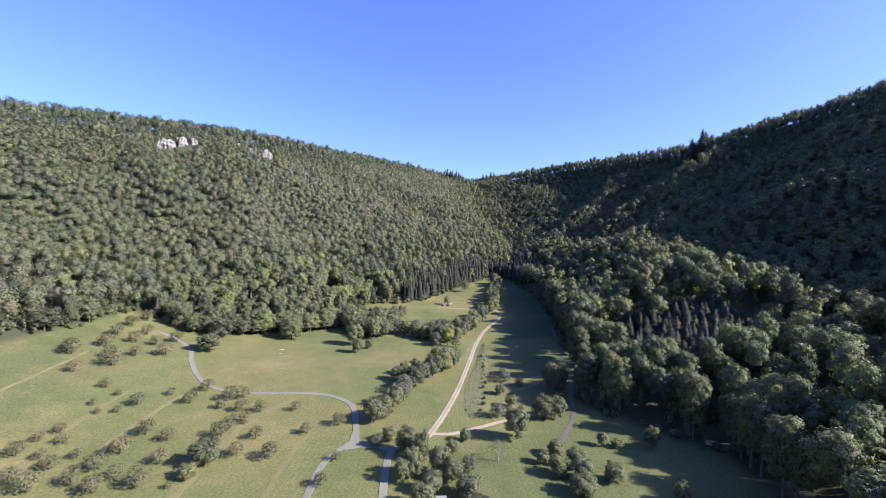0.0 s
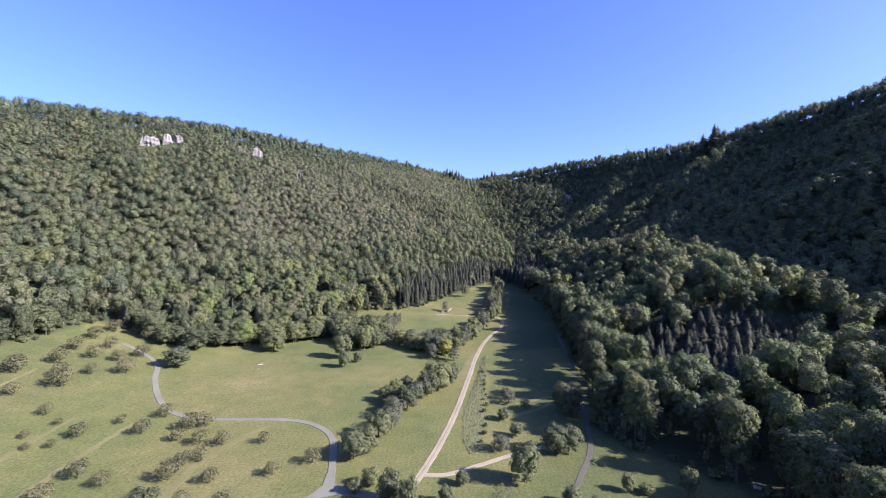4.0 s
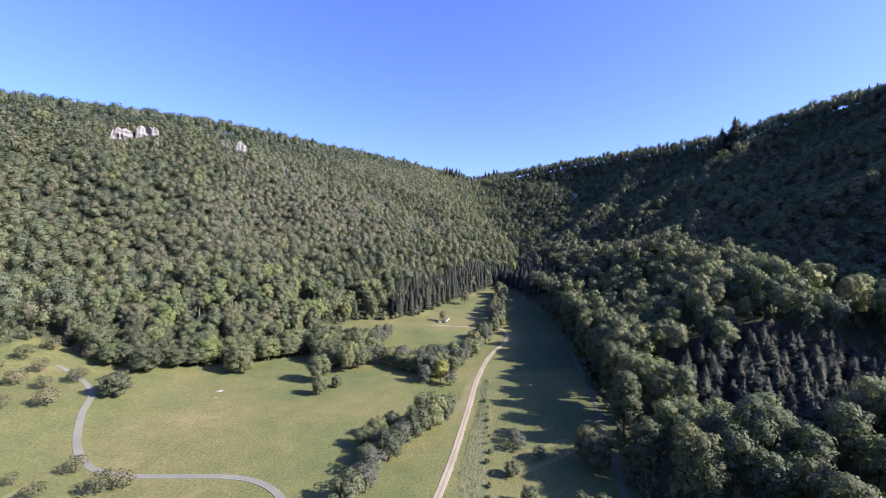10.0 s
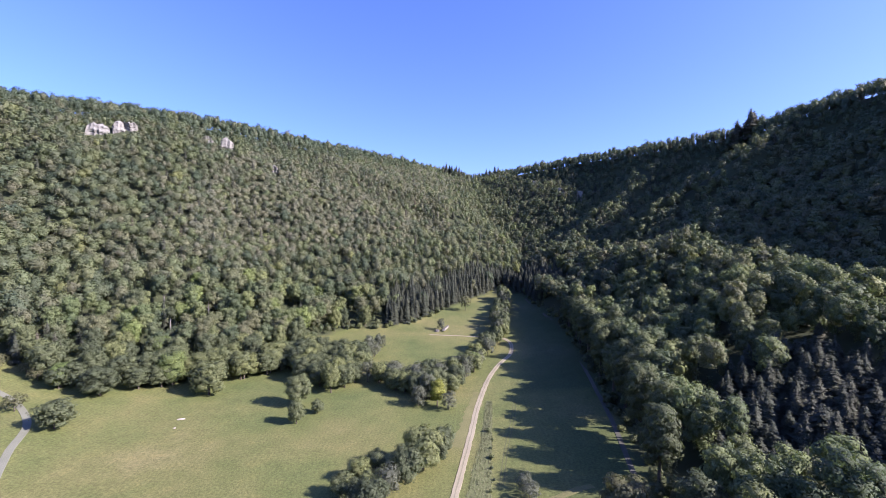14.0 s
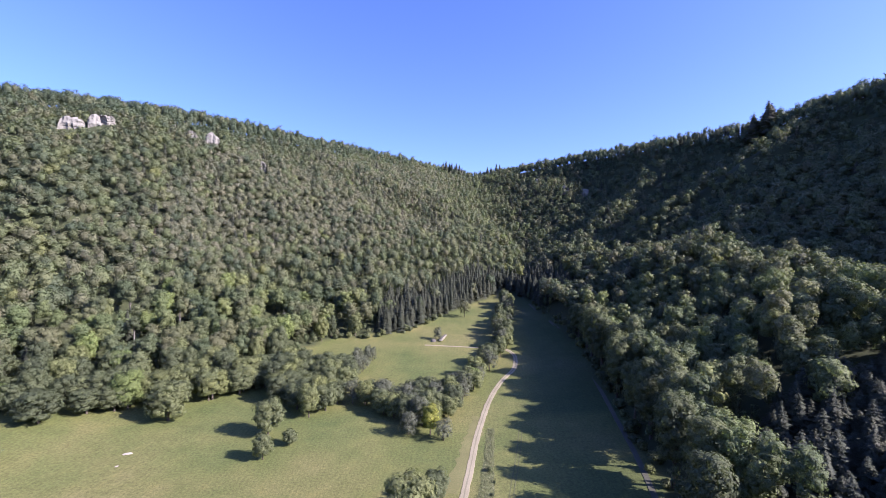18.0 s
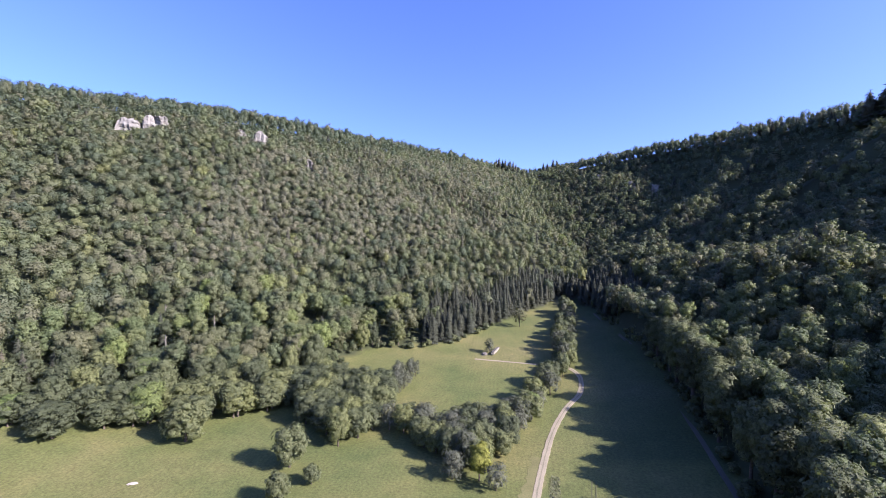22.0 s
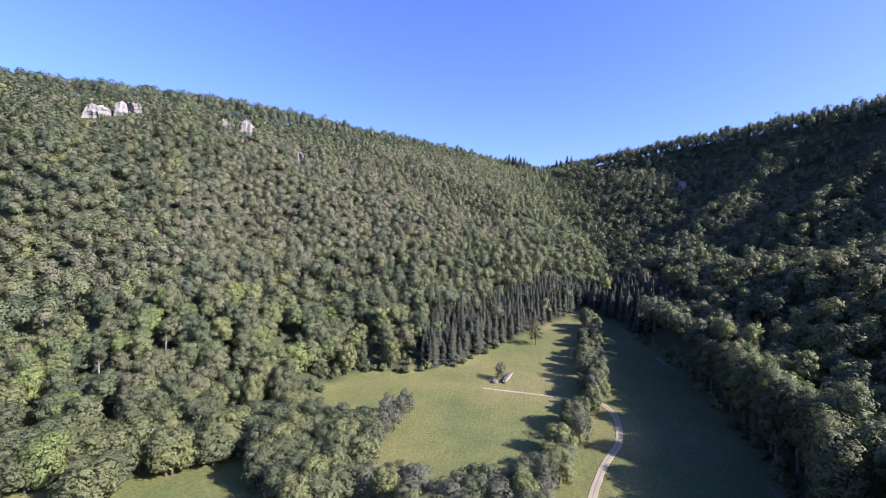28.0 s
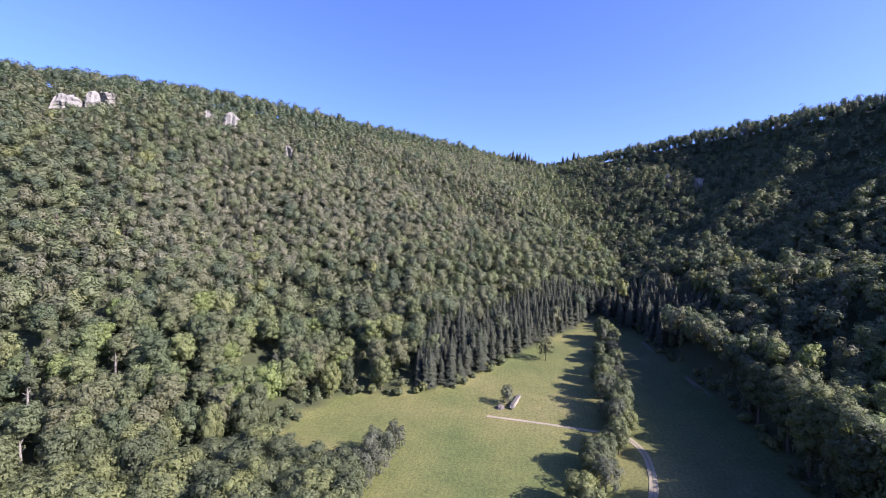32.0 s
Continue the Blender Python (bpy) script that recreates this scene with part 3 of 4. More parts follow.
BARE_KIND = [(tree_kind("half_bare_tree", 52, 9.0, 10.0, 2.0, 420, 0.28, 12, leaf_willow, bark_pale, "half-bare old fruit tree with pale branches", heart=0.0), 10.0, 9.0)]
LIGHT_KIND = [(tree_kind("round_tree", 53, 17.0, 17.0, 0.8, 1900, 0.44, 22, leaf_fruit, bark, "full round light olive-green tree on the shaded meadow"), 17.0, 17.0)]
YELLOW_KIND = [(tree_kind("yellow_tree", 51, 13.0, 9.0, 1.5, 620, 0.5, 11, leaf_yellow, bark, "bright yellow-green tree standing out of the hedge"), 9.0, 13.0)]
SHRUB_KINDS = [(tree_kind("shrub", s, 4.5, 5.5, 0.0, 170, 0.42, 8, leaf_tree, bark, "leafy shrub at the foot of the wood", "shrub"), 5.5, 4.5) for s in (71, 72, 73)]
FIR_KINDS = [(fir_kind("spruce", s, 22.0, 7.5, "dark tall spruce at the edge of the wood"), 7.5, 22.0) for s in (61, 62, 63)]


# ---- orchard ----
ORCHARD_LOW = [(-162, 173, 6.2), (-148, 166, 10.1), (-148, 179, 10.8), (-175, 225, 9.6), (-136, 192, 8.2), (-149, 196, 10.5), (-127, 174, 8.7), (-136, 161, 8.1), (-124, 157, 11), (-149, 156, 9.0), (-137, 152, 9.8),
               (-160, 150, 11), (-170, 153, 9), (-165, 164, 8.2), (-185, 170, 9.1), (-175, 170, 6.1), (-176, 182, 7.2), (-185, 190, 6.8), (-187, 182, 6.5), (-194, 219, 5.5), (-185, 211, 5.0), (-178, 215, 5.5), (-192, 233, 5.0), (-205, 240, 8), (-235, 252, 10)]
ORCHARD_ROWS = [(-167, 241, 6.5), (-151, 233, 10), (-152, 252, 10), (-132, 241, 11.9), (-126, 244, 10.3), (-131, 229, 8.1), (-119, 227, 9.6), (-108, 227, 9.6), (-110, 213, 9.0), (-115, 209, 8.9), (-114, 198, 11.2), (-97, 197, 8.3),
                (-98, 181, 9.0), (-83, 180, 10.1), (-112, 157, 3.9), (-90, 230, 7.3), (-75, 204, 8.1), (-62, 214, 9.2), (-54, 181, 5.9), (-55, 162, 7.6)]
ORCHARD_HIGH = [(-257, 275, 15), (-264, 282, 11), (-226, 270, 16), (-252, 297, 14), (-236, 281, 12), (-263, 321, 13), (-269, 344, 14), (-272, 366, 14), (-257, 370, 10), (-244, 364, 12), (-223, 331, 13), (-211, 300, 14),
                (-249, 334, 12), (-226, 291, 10), (-244, 315, 13), (-230, 317, 11)]
for spots in (ORCHARD_LOW, ORCHARD_ROWS, ORCHARD_HIGH):
    for x, y, w in spots:
        plant(FRUIT_KINDS, x, y, w * 0.82, w * 0.66, 1, group="orchard trees")

# ---- hedgerows, lone trees and thickets ----
ROUND_TREES = [(-193, 322, 15, 12), (-203, 360, 17, 14), (-202, 384, 14, 14), (-108, 174, 11, 9), (-109, 164, 7, 5), (-188, 398, 14, 18), (-163, 398, 17, 17), (-149, 377, 18, 18), (-142, 406, 16, 15), (-130, 424, 18, 18), (-112, 440, 15, 16),
               (27, 204, 11, 13.5), (44, 228, 11, 11), (51, 229, 10, 10), (-299, 332, 20, 17), (-297, 297, 18, 15)]
for x, y, w, h in ROUND_TREES:
    plant(TREE_KINDS if w > 13 else BUSH_KINDS, x, y, w * 1.15, h * 1.2, 2, "full round broadleaf tree at the meadow's edge")
JUNCTION = [(-39, 194, 6, 6), (-34, 199, 7, 7), (-25, 189, 10, 12), (-17, 182, 8, 14), (-20, 170, 9, 12), (-9, 172, 10, 12), (-4, 167, 8, 10), (2, 158, 10, 9), (-24, 166, 7, 10), (-12, 160, 9, 9), (-14, 150, 10, 10), (6, 148, 9, 7)]
for x, y, w, h in JUNCTION:
    plant(BUSH_KINDS, x, y, w, h, 3, "dense hedge tree beside the road junction", "junction thicket")
SOUTH_EAST = [(2, 201, 5.5, 6), (3, 174, 6, 7), (-4, 189, 6.5, 7), (30, 282, 8, 7), (38, 274, 6, 6), (25, 261, 7, 6), (20, 229, 9, 8), (29, 243, 7, 7), (35, 183, 6, 6), (42, 190, 7, 7), (40, 174, 9, 8), (49, 181, 9, 8), (46, 162, 11, 9),
              (66, 200, 5, 7), (73, 199, 6, 4), (88, 198, 7, 11), (49, 171, 9, 9), (61, 171, 9, 8), (81, 157, 6, 9), (29, 289, 7, 7)]
for x, y, w, h in SOUTH_EAST:
    plant(WILLOW_KINDS if (x + y) % 3 == 0 else BUSH_KINDS, x, y, w, h, 4, "loose bush in the rough meadow", "meadow bushes")
HEDGE_LOW = [(-45, 218, 11, 11), (-41, 225, 10, 10), (-38, 239, 11, 11), (-33, 247, 10, 10), (-41, 282, 9, 8), (-33, 259, 11, 10), (-28, 273, 11, 11), (-24, 284, 10, 10), (-18, 292, 12, 13), (-12, 303, 16, 16), (-6, 308, 10, 13), (-20, 298, 9, 10),
             (-32, 302, 8, 7), (-37, 293, 9, 8), (-31, 284, 8, 8), (-34, 276, 9, 9), (-27, 288, 8, 8), (-3, 316, 9, 11), (-37, 268, 8, 7)]
for x, y, w, h in HEDGE_LOW:
    plant(WILLOW_KINDS if (x * 3 + y) % 4 == 0 else BUSH_KINDS, x, y, w * 1.1, h * 1.15, 5, group="stream hedge")
SPRUCE_CLUMP = [(-272, 378, 8, 19), (-264, 384, 8, 22), (-257, 389, 9, 21), (-249, 384, 8, 18), (-280, 384, 8, 20), (-267, 394, 9, 23), (-242, 392, 8, 19)]
wood_rng = np.random.RandomState(9)


def fill_ring(ring, step, kinds, wide, tall, label, group):
    """Set trees unevenly over the ground inside a ring."""
    xs, ys = [q[0] for q in ring], [q[1] for q in ring]
    tx, ty = np.meshgrid(np.arange(min(xs), max(xs), step), np.arange(min(ys), max(ys), step))
    tx, ty = (tx + wood_rng.uniform(-0.36, 0.36, tx.shape) * step).ravel(), (ty + wood_rng.uniform(-0.36, 0.36, ty.shape) * step).ravel()
    for k in np.nonzero(within(tx, ty, ring))[0]:
        w = wood_rng.uniform(*wide)
        kind = kinds[wood_rng.randint(len(kinds))]
        plant(kind, float(tx[k]), float(ty[k]), w, wood_rng.uniform(*tall), 11, label, group)


THICKET = [(-63, 408), (-38, 388), (-14, 374), (-3, 374), (4, 388), (13, 421), (25, 452), (35, 480), (31, 492), (24, 474), (12, 450), (3, 434), (-10, 416), (-30, 414), (-50, 416)]
fill_ring(THICKET, 8.0, (TREE_KINDS, BUSH_KINDS, WILLOW_KINDS, BUSH_KINDS), (9.5, 13.5), (11, 16), "broadleaf tree in the thicket along the stream", "stream thicket")
HEDGE_HIGH = [(31, 483), (44, 483), (45, 512), (48, 540), (54, 582), (64, 640), (55, 642), (44, 584), (37, 540), (34, 512)]
fill_ring(HEDGE_HIGH, 7.4, (BUSH_KINDS, TREE_KINDS, WILLOW_KINDS), (8, 12), (10, 17.5), "hedgerow tree beside the farm track", "track hedge")
GROVE = [(-138, 408), (-122, 416), (-98, 402), (-84, 376), (-72, 376), (-66, 404), (-58, 408), (-64, 430), (-70, 448), (-88, 452), (-120, 460), (-140, 440)]
fill_ring(GROVE, 9.0, (TREE_KINDS,), (11, 16), (14, 20), "broadleaf tree in the grove between the meadows", "grove between the meadows")
for x, y, w, h in ((-66, 450, 10, 14), (-63, 458, 9, 13), (-69, 463, 9, 14), (-62, 469, 8, 13), (-70, 474, 8, 12), (-60, 478, 6, 11), (-65, 484, 6, 10), (-73, 453, 9, 13)):
    plant(WILLOW_KINDS, x, y, w, h, 21, "thin grey-green willow in a clump on the meadow", "willow clump")
for x, y, w, h in ((-90, 366, 15, 19), (-82, 343, 9, 12), (-75, 356, 7, 8)):
    plant(TREE_KINDS if w > 12 else BUSH_KINDS, x, y, w, h, 22, "dark rounded tree standing forward into the meadow")
FOREWOOD = [(-204, 352), (-196, 372), (-176, 380), (-152, 378), (-142, 402), (-134, 416), (-150, 438), (-215, 414), (-268, 386), (-244, 364), (-222, 352)]
fill_ring(FOREWOOD, 12.5, (TREE_KINDS,), (12, 18), (12, 24), "broadleaf tree of the wood's forward corner", "forward corner of the wood")
for x, y, w, h in ((-178, 386, 17, 22), (-205, 415, 14, 21), (-142, 470, 14, 24), (-244, 438, 14, 20), (-163, 500, 13, 20), (-228, 495, 13, 20), (15, 436, 9, 13), (133, 262, 11, 22), (73, 834, 15, 22), (84, 826, 13, 19)):
    plant(LIME_KINDS, x, y, w, h, 23)
for x, y, w, h in SPRUCE_CLUMP:
    plant(FIR_KINDS, x, y, w, h, 27, "dark spruce standing in a clump above the orchard", "spruce clump")
plant(LIME_KINDS, -228, 362, 12, 15, 28, "round pale-green tree at the top of the orchard")
plant(YELLOW_KIND, -9, 370, 9.5, 16, 8)
for x, y, w, h in ((-20, 369, 10, 12), (-2, 364, 9, 11), (-16, 380, 12, 16)):
    plant(WILLOW_KINDS, x, y, w, h, 26, "light grey-green willow beside the yellow tree", "stream thicket")
plant(LIGHT_KIND, 60, 267, 17, 17, 25)
plant(FRUIT_KINDS, 11, 593, 13, 16, 9, "lone round tree on the upper meadow")
plant(BARE_KIND, 16, 184, 9, 9, 24)
plant(WILLOW_KINDS, -13, 528, 8, 11, 10, "small grey-green tree growing over the field shelter")

# ---- woods: thousands of trees on the slopes ----
BIRCHES = [(-238, 465), (-204, 470), (-216, 440), (-196, 423)]
CLIFFS = [(-437, 636, 22, 12), (-420, 646, 11, 13), (-412, 655, 16, 13), (-345, 711, 12, 10), (-323, 719, 17, 15), (-372, 722, 10, 7), (-257, 722, 9, 13)]


def forest_spots(step, seed):
    rng = np.random.RandomState(seed)
    x, y = np.meshgrid(np.arange(-720, 640, step), np.arange(10, 1330, step))
    x = (x + rng.uniform(-0.42, 0.42, x.shape) * step).ravel()
    y = (y + rng.uniform(-0.42, 0.42, y.shape) * step).ravel()
    z, u = land(x, y)
    top = near_line(x, y, RIDGE)[0]
    keep = wooded(x, y, u) & (x > -1.06 * y - 30) & (x < 1.06 * y + 60) & (y > 112) & ((u < 1) | (top < 30))
    for cx, cy, w, _ in CLIFFS:
        keep &= (np.hypot(x - cx - 4, y - cy + 6) > w * 0.5 + 1.0) & (np.hypot(x - cx - 9, y - cy + 14) > w * 0.5 + 2) & (np.hypot(x - cx - 14, y - cy + 24) > w * 0.5 - 1)
    low = u < 0.28
    keep &= ~(low & (u > 0.03) & (rng.uniform(size=len(x)) < np.where(x < 0, 0.10, 0.07)))
    for cx, cy in BIRCHES:
        keep &= np.hypot(x - cx - 3, y - cy + 7) > 6.5
    keep &= ~((x > 0) & (u < 0.3) & (y < 420) & (rng.uniform(size=len(x)) < 0.14))
    return np.column_stack([x, y, z])[keep], u[keep], rng


def grow(name, spots, scale, tint, rng, shapes, material, label):
    """One mesh of many trees."""
    verts, quads, shade, outs, count = [], [], [], [], 0
    pick = rng.randint(0, len(shapes), len(spots))
    turn = rng.uniform(0, 2 * math.pi, len(spots))
    for k, (v, q, out) in enumerate(shapes):
        who = np.nonzero(pick == k)[0]
        if not len(who):
            continue
        c, s = np.cos(turn[who])[:, None], np.sin(turn[who])[:, None]
        w, h = scale[who, 0][:, None], scale[who, 1][:, None]
        x = (v[:, 0] * c - v[:, 1] * s) * w + spots[who, 0][:, None]
        y = (v[:, 0] * s + v[:, 1] * c) * w + spots[who, 1][:, None]
        z = v[:, 2] * h + (spots[who, 2] + (scale[who, 2] if scale.shape[1] > 2 else 0))[:, None]
        verts.append(np.stack([x, y, z], -1).reshape(-1, 3))
        o = np.broadcast_to(out[None, :, 2], x.shape)
        outs.append(np.stack([out[:, 0] * c - out[:, 1] * s, out[:, 0] * s + out[:, 1] * c, o], -1).reshape(-1, 3))
        quads.append((q[None] + (np.arange(len(who)) * len(v))[:, None, None] + count).reshape(-1, 4))
        shade.append(np.repeat(tint[who], len(q)))
        count += len(who) * len(v)
    me = quad_mesh(name, np.concatenate(verts), np.concatenate(quads), material, np.concatenate(shade), None if material is leaf_spruce else np.concatenate(outs))
    return tagged(new(name, me), label, "forest", kind="stuff")


def spruce_ground(x, y, u):
    """Where the spruces stand close: round the head of the meadows, and in a block on the eastern slope."""
    head = (y > 535) & (y < 720) & (x > -70) & (near_line(x, y, FOOT_WEST[8:] + FOOT_EAST[1:3])[0] < 42) & ~((x > 72) & (y < 610))
    block = within(x, y, [(104, 276), (112, 318), (135, 338), (163, 342), (190, 324), (205, 298), (198, 270), (165, 258), (130, 262)])
    return (head & (u > 0.004)) | block


def wide_set(x, y, u):
    """Where large crowns stand well apart: low on the slopes."""
    return u < 0.30


spots, up, rng = forest_spots(7.2, 77)
loose, loose_up, _ = forest_spots(9.7, 80)
sunless = spots[:, 0] > np.interp(spots[:, 1], [0, 690, 760, 860, 960, 1130], [0, 60, 66, 62, 50, 28])
thin = ~sunless | (up > 0.90) | (rng.uniform(size=len(up)) > 0.24)
spots, up = spots[thin], up[thin]
close, apart = ~wide_set(spots[:, 0], spots[:, 1], up), wide_set(loose[:, 0], loose[:, 1], loose_up)
spots, up = np.concatenate([spots[close], loose[apart]]), np.concatenate([up[close], loose_up[apart]])
clear = ~spruce_ground(spots[:, 0], spots[:, 1], up) | (rng.uniform(size=len(up)) < 0.06)
spots, up = spots[clear], up[clear]
def spur(x, y, u):
    """The dry, densely wooded spur west of the ravine."""
    return (x < np.interp(y, [690, 800, 950, 1130], [60, 106, 62, 28])) & (u > 0.30) & (u < 0.80) & (x + 42 * swell(x, y, 120, 31) > -300) & (x < 60)


fill, fill_up, _ = forest_spots(8.4, 79)
extra = spur(fill[:, 0], fill[:, 1], fill_up)
spots, up = np.concatenate([spots, fill[extra]]), np.concatenate([up, fill_up[extra]])
thick, thick_up, thick_rng = forest_spots(4.9, 78)
stand = spruce_ground(thick[:, 0], thick[:, 1], thick_up)
spruce_stand = np.concatenate([np.zeros(len(up), bool), np.ones(int(stand.sum()), bool)])
spots, up = np.concatenate([spots, thick[stand]]), np.concatenate([up, thick_up[stand]])
x, y = spots[:, 0], spots[:, 1]
west = np.where(y > 690, x < np.interp(y, [690, 760, 860, 960, 1130], [60, 66, 62, 50, 28]), x < 0)
away = np.hypot(x, y - np.clip(y, 0, 293))
near, far = away < np.where(west, 300, 265), away > 500
firs = spruce_stand | ((up >= 0.97) & (rng.uniform(size=len(x)) < np.where(west, 0.05, 0.30))) | (rng.uniform(size=len(x)) < 0.03)
dry = west & spur(x + rng.normal(0, 22, len(x)), y + rng.normal(0, 22, len(x)), up + rng.normal(0, 0.035, len(x))) & (rng.uniform(size=len(x)) < 0.82)
patchy = swell(x, y, 60, 32) * 0.36 + np.where(x < -150, 0.12, 0.0) * (up < 0.4) + rng.uniform(0, 1, len(x))
tint = np.clip(0.04 + 0.72 * patchy - 0.30 * np.clip((up - 0.80) / 0.08, 0, 1), 0, 1)
tall = np.where(up < 0.25, 21, np.where(up < 0.85, 16, 15)) * rng.uniform(0.80, 1.22, len(x))
tall = tall * (1 + 0.16 * swell(x, y, 38, 33))
tall = tall * np.where(up > 0.93, np.where(west, 1.45, 1.30), 1.0)
tall = np.where(dry, 12.5 * rng.uniform(0.85, 1.15, len(x)), tall)
wide = np.where(dry, 7.4, np.where(wide_set(x, y, up), 11.6, np.where(west, 9.4, 10.2))) * rng.uniform(0.78, 1.25, len(x))
RIM = [broad_crown(s, 1.6, 1.0, 0.10, 120, 0.062, 6) for s in range(161, 169)]
FAR = [broad_crown(s, 1.6, 1.0, 0.30, 46, 0.105, 6) for s in range(91, 99)]
MID = [broad_crown(s, 1.6, 1.0, 0.40, 124, 0.070, 6) for s in range(101, 109)]
DOME = [broad_crown(s, 1.6, 1.0, 0.30, 150, 0.060, 8, 0.8) for s in range(171, 179)]
LIGHT = [broad_crown(s, 1.6, 1.0, 0.40, 104, 0.076, 6) for s in range(151, 159)]
NEAR = [broad_crown(s, 1.6, 1.0, 0.25, 560, 0.037, 14) for s in range(111, 119)]
SHADY = [broad_crown(s, 1.6, 1.0, 0.30, 330, 0.044, 12) for s in range(141, 149)]
FIR_FAR = [fir_crown(s, 1.0, 1.0, 13, 9) for s in range(121, 125)]
FIR_NEAR = [fir_crown(s, 1.0, 1.0, 24, 10) for s in range(131, 135)]
tint = np.where(spruce_stand, 0.6 * tint, np.where(west & near, np.clip(tint * 1.12, 0, 1), tint))
in_block = spruce_stand & (x > 85) & (y < 395)
big = (x > 0) & (up < 0.3) & (y < 520)
tall = tall * np.where(big, np.where(y < 262, 1.6, 1.4), 1.0)
border = (x > 0) & (near_line(x, y, WOOD_EAST[2:])[0] < 16)
tall = np.where(border, np.interp(y, [250, 290, 330, 440, 500], [33, 33, 38, 38, 34]) * rng.uniform(0.85, 1.1, len(x)), tall)
grand = (x < 0) & (up < 0.28)
tall = tall * np.where(grand, 1.12, 1.0)
wide = wide * np.where(near | wide_set(x, y, up) | ~west, 1.04, 1.24)
deep = np.minimum(tall / 1.6, wide * 1.12)
size = np.column_stack([wide, deep, tall - 1.6 * deep])
fir_size = np.column_stack([np.where(up < 0.3, 7.8, 8.6) * rng.uniform(0.8, 1.2, len(x)), np.where(up < 0.3, 21, np.where(up > 0.96, 19, 17)) * rng.uniform(0.6, 1.2, len(x))])
fir_size[in_block] *= (1.15, 0.92)
edge = np.minimum(near_line(x, y, FOOT_WEST[2:11])[0], near_line(x, y, WOOD_EAST[2:])[0]) < 7.5
edge &= ~spruce_stand & (y > 140) & (y < 560) & near & (x > -345)
for k in np.nonzero(edge)[0]:
    plant(FIR_KINDS if firs[k] else TALL_KINDS if tall[k] > 27 else TREE_KINDS, float(x[k]), float(y[k]), float(fir_size[k, 0] if firs[k] else max(wide[k], 0.40 * tall[k])), float(fir_size[k, 1] if firs[k] else tall[k]), 14, group="trees at the edge of the wood")
for line in (FOOT_WEST[3:11], WOOD_EAST[3:-1]):
    for q in smooth_line(line, 6.5):
        if rng.uniform() < 0.75 and q[1] > 150:
            w = rng.uniform(4, 7.5)
            plant(SHRUB_KINDS, float(q[0] + rng.uniform(-3, 3)), float(q[1] + rng.uniform(-3, 3)), w, w * rng.uniform(0.6, 1.0), 15, group="shrubs at the edge of the wood")
near = near & ~edge
crest = (up > 0.93) & far
far = far & ~edge
under, under_up, under_rng = forest_spots(6.6, 81)
fits = (under_up < 0.40) & (under[:, 1] > 130) & (np.hypot(under[:, 0], under[:, 1] - np.clip(under[:, 1], 0, 293)) < 470) & ~spruce_ground(under[:, 0], under[:, 1], under_up)
fits &= (under_rng.uniform(size=len(under)) < np.where(under[:, 0] < 0, 0.9, 0.45))
under = under[fits]
SCRUB = [broad_crown(s, 1.6, 1.0, 0.05, 44, 0.098, 6) for s in range(181, 187)]
under_size = np.column_stack([under_rng.uniform(4.5, 7.5, len(under)), under_rng.uniform(4.0, 7.5, len(under)) * np.where(under[:, 0] > 0, 1.35, 1.0)])
grow("undergrowth", under, under_size, under_rng.uniform(0.0, 0.55, len(under)), under_rng, SCRUB, leaf_green, "young trees and bushes between the tall crowns")
for name, who, shapes, scale, material, label in (
        ("forest_west_low", west & near & ~firs, NEAR, size, leaf_green, "mixed green broadleaf wood at the foot of the sunny slope"),
        ("forest_west_mid", west & ~near & ~far & ~edge & ~firs & ~dry, MID, size, leaf_beech, "mixed beech wood half way up the sunny slope"),
        ("forest_west_rim", west & crest & ~firs, RIM, size, leaf_beech, "dark beech wood along the western ridge"),
        ("forest_east_rim", ~west & crest & ~firs, RIM, size, leaf_beech, "beech wood along the rim of the eastern ridge"),
        ("forest_west_high", west & far & ~crest & ~firs & ~dry, FAR, size, leaf_beech, "sunlit beech wood on the steep western slope"),
        ("forest_west_spur", west & ~near & ~far & ~edge & ~firs & dry, LIGHT, size, leaf_dry, "dense brownish-green wood on the lower spur"),
        ("forest_west_dry", west & far & ~crest & ~firs & dry, FAR, size, leaf_dry, "dense brownish-green wood on the dry sunny spur"),
        ("forest_east_foot", ~west & near & ~firs & (away < 175), NEAR, size, leaf_green, "tall broadleaf wood on the lowest part of the eastern slope"),
        ("forest_east_low", ~west & near & ~firs & (away >= 175), SHADY, size, leaf_green, "shaded broadleaf wood at the foot of the eastern slope"),
        ("forest_east_mid", ~west & ~near & ~far & ~edge & ~firs, DOME, size, leaf_beech, "shaded beech wood half way up the eastern slope"),
        ("forest_east_high", ~west & far & ~crest & ~firs, FAR, size, leaf_beech, "shaded beech wood with sunlit tops on the eastern slope"),
        ("spruces_low", near & firs, FIR_NEAR, fir_size, leaf_spruce, "dark spruce stand at the foot of the slope"),
        ("spruces_high", ~near & ~edge & firs, FIR_FAR, fir_size, leaf_spruce, "dark spruces along the meadow and the ridge")):
    ids = np.nonzero(who)[0]
    grow(name, spots[ids], scale[ids], tint[ids], rng, shapes, material, label)

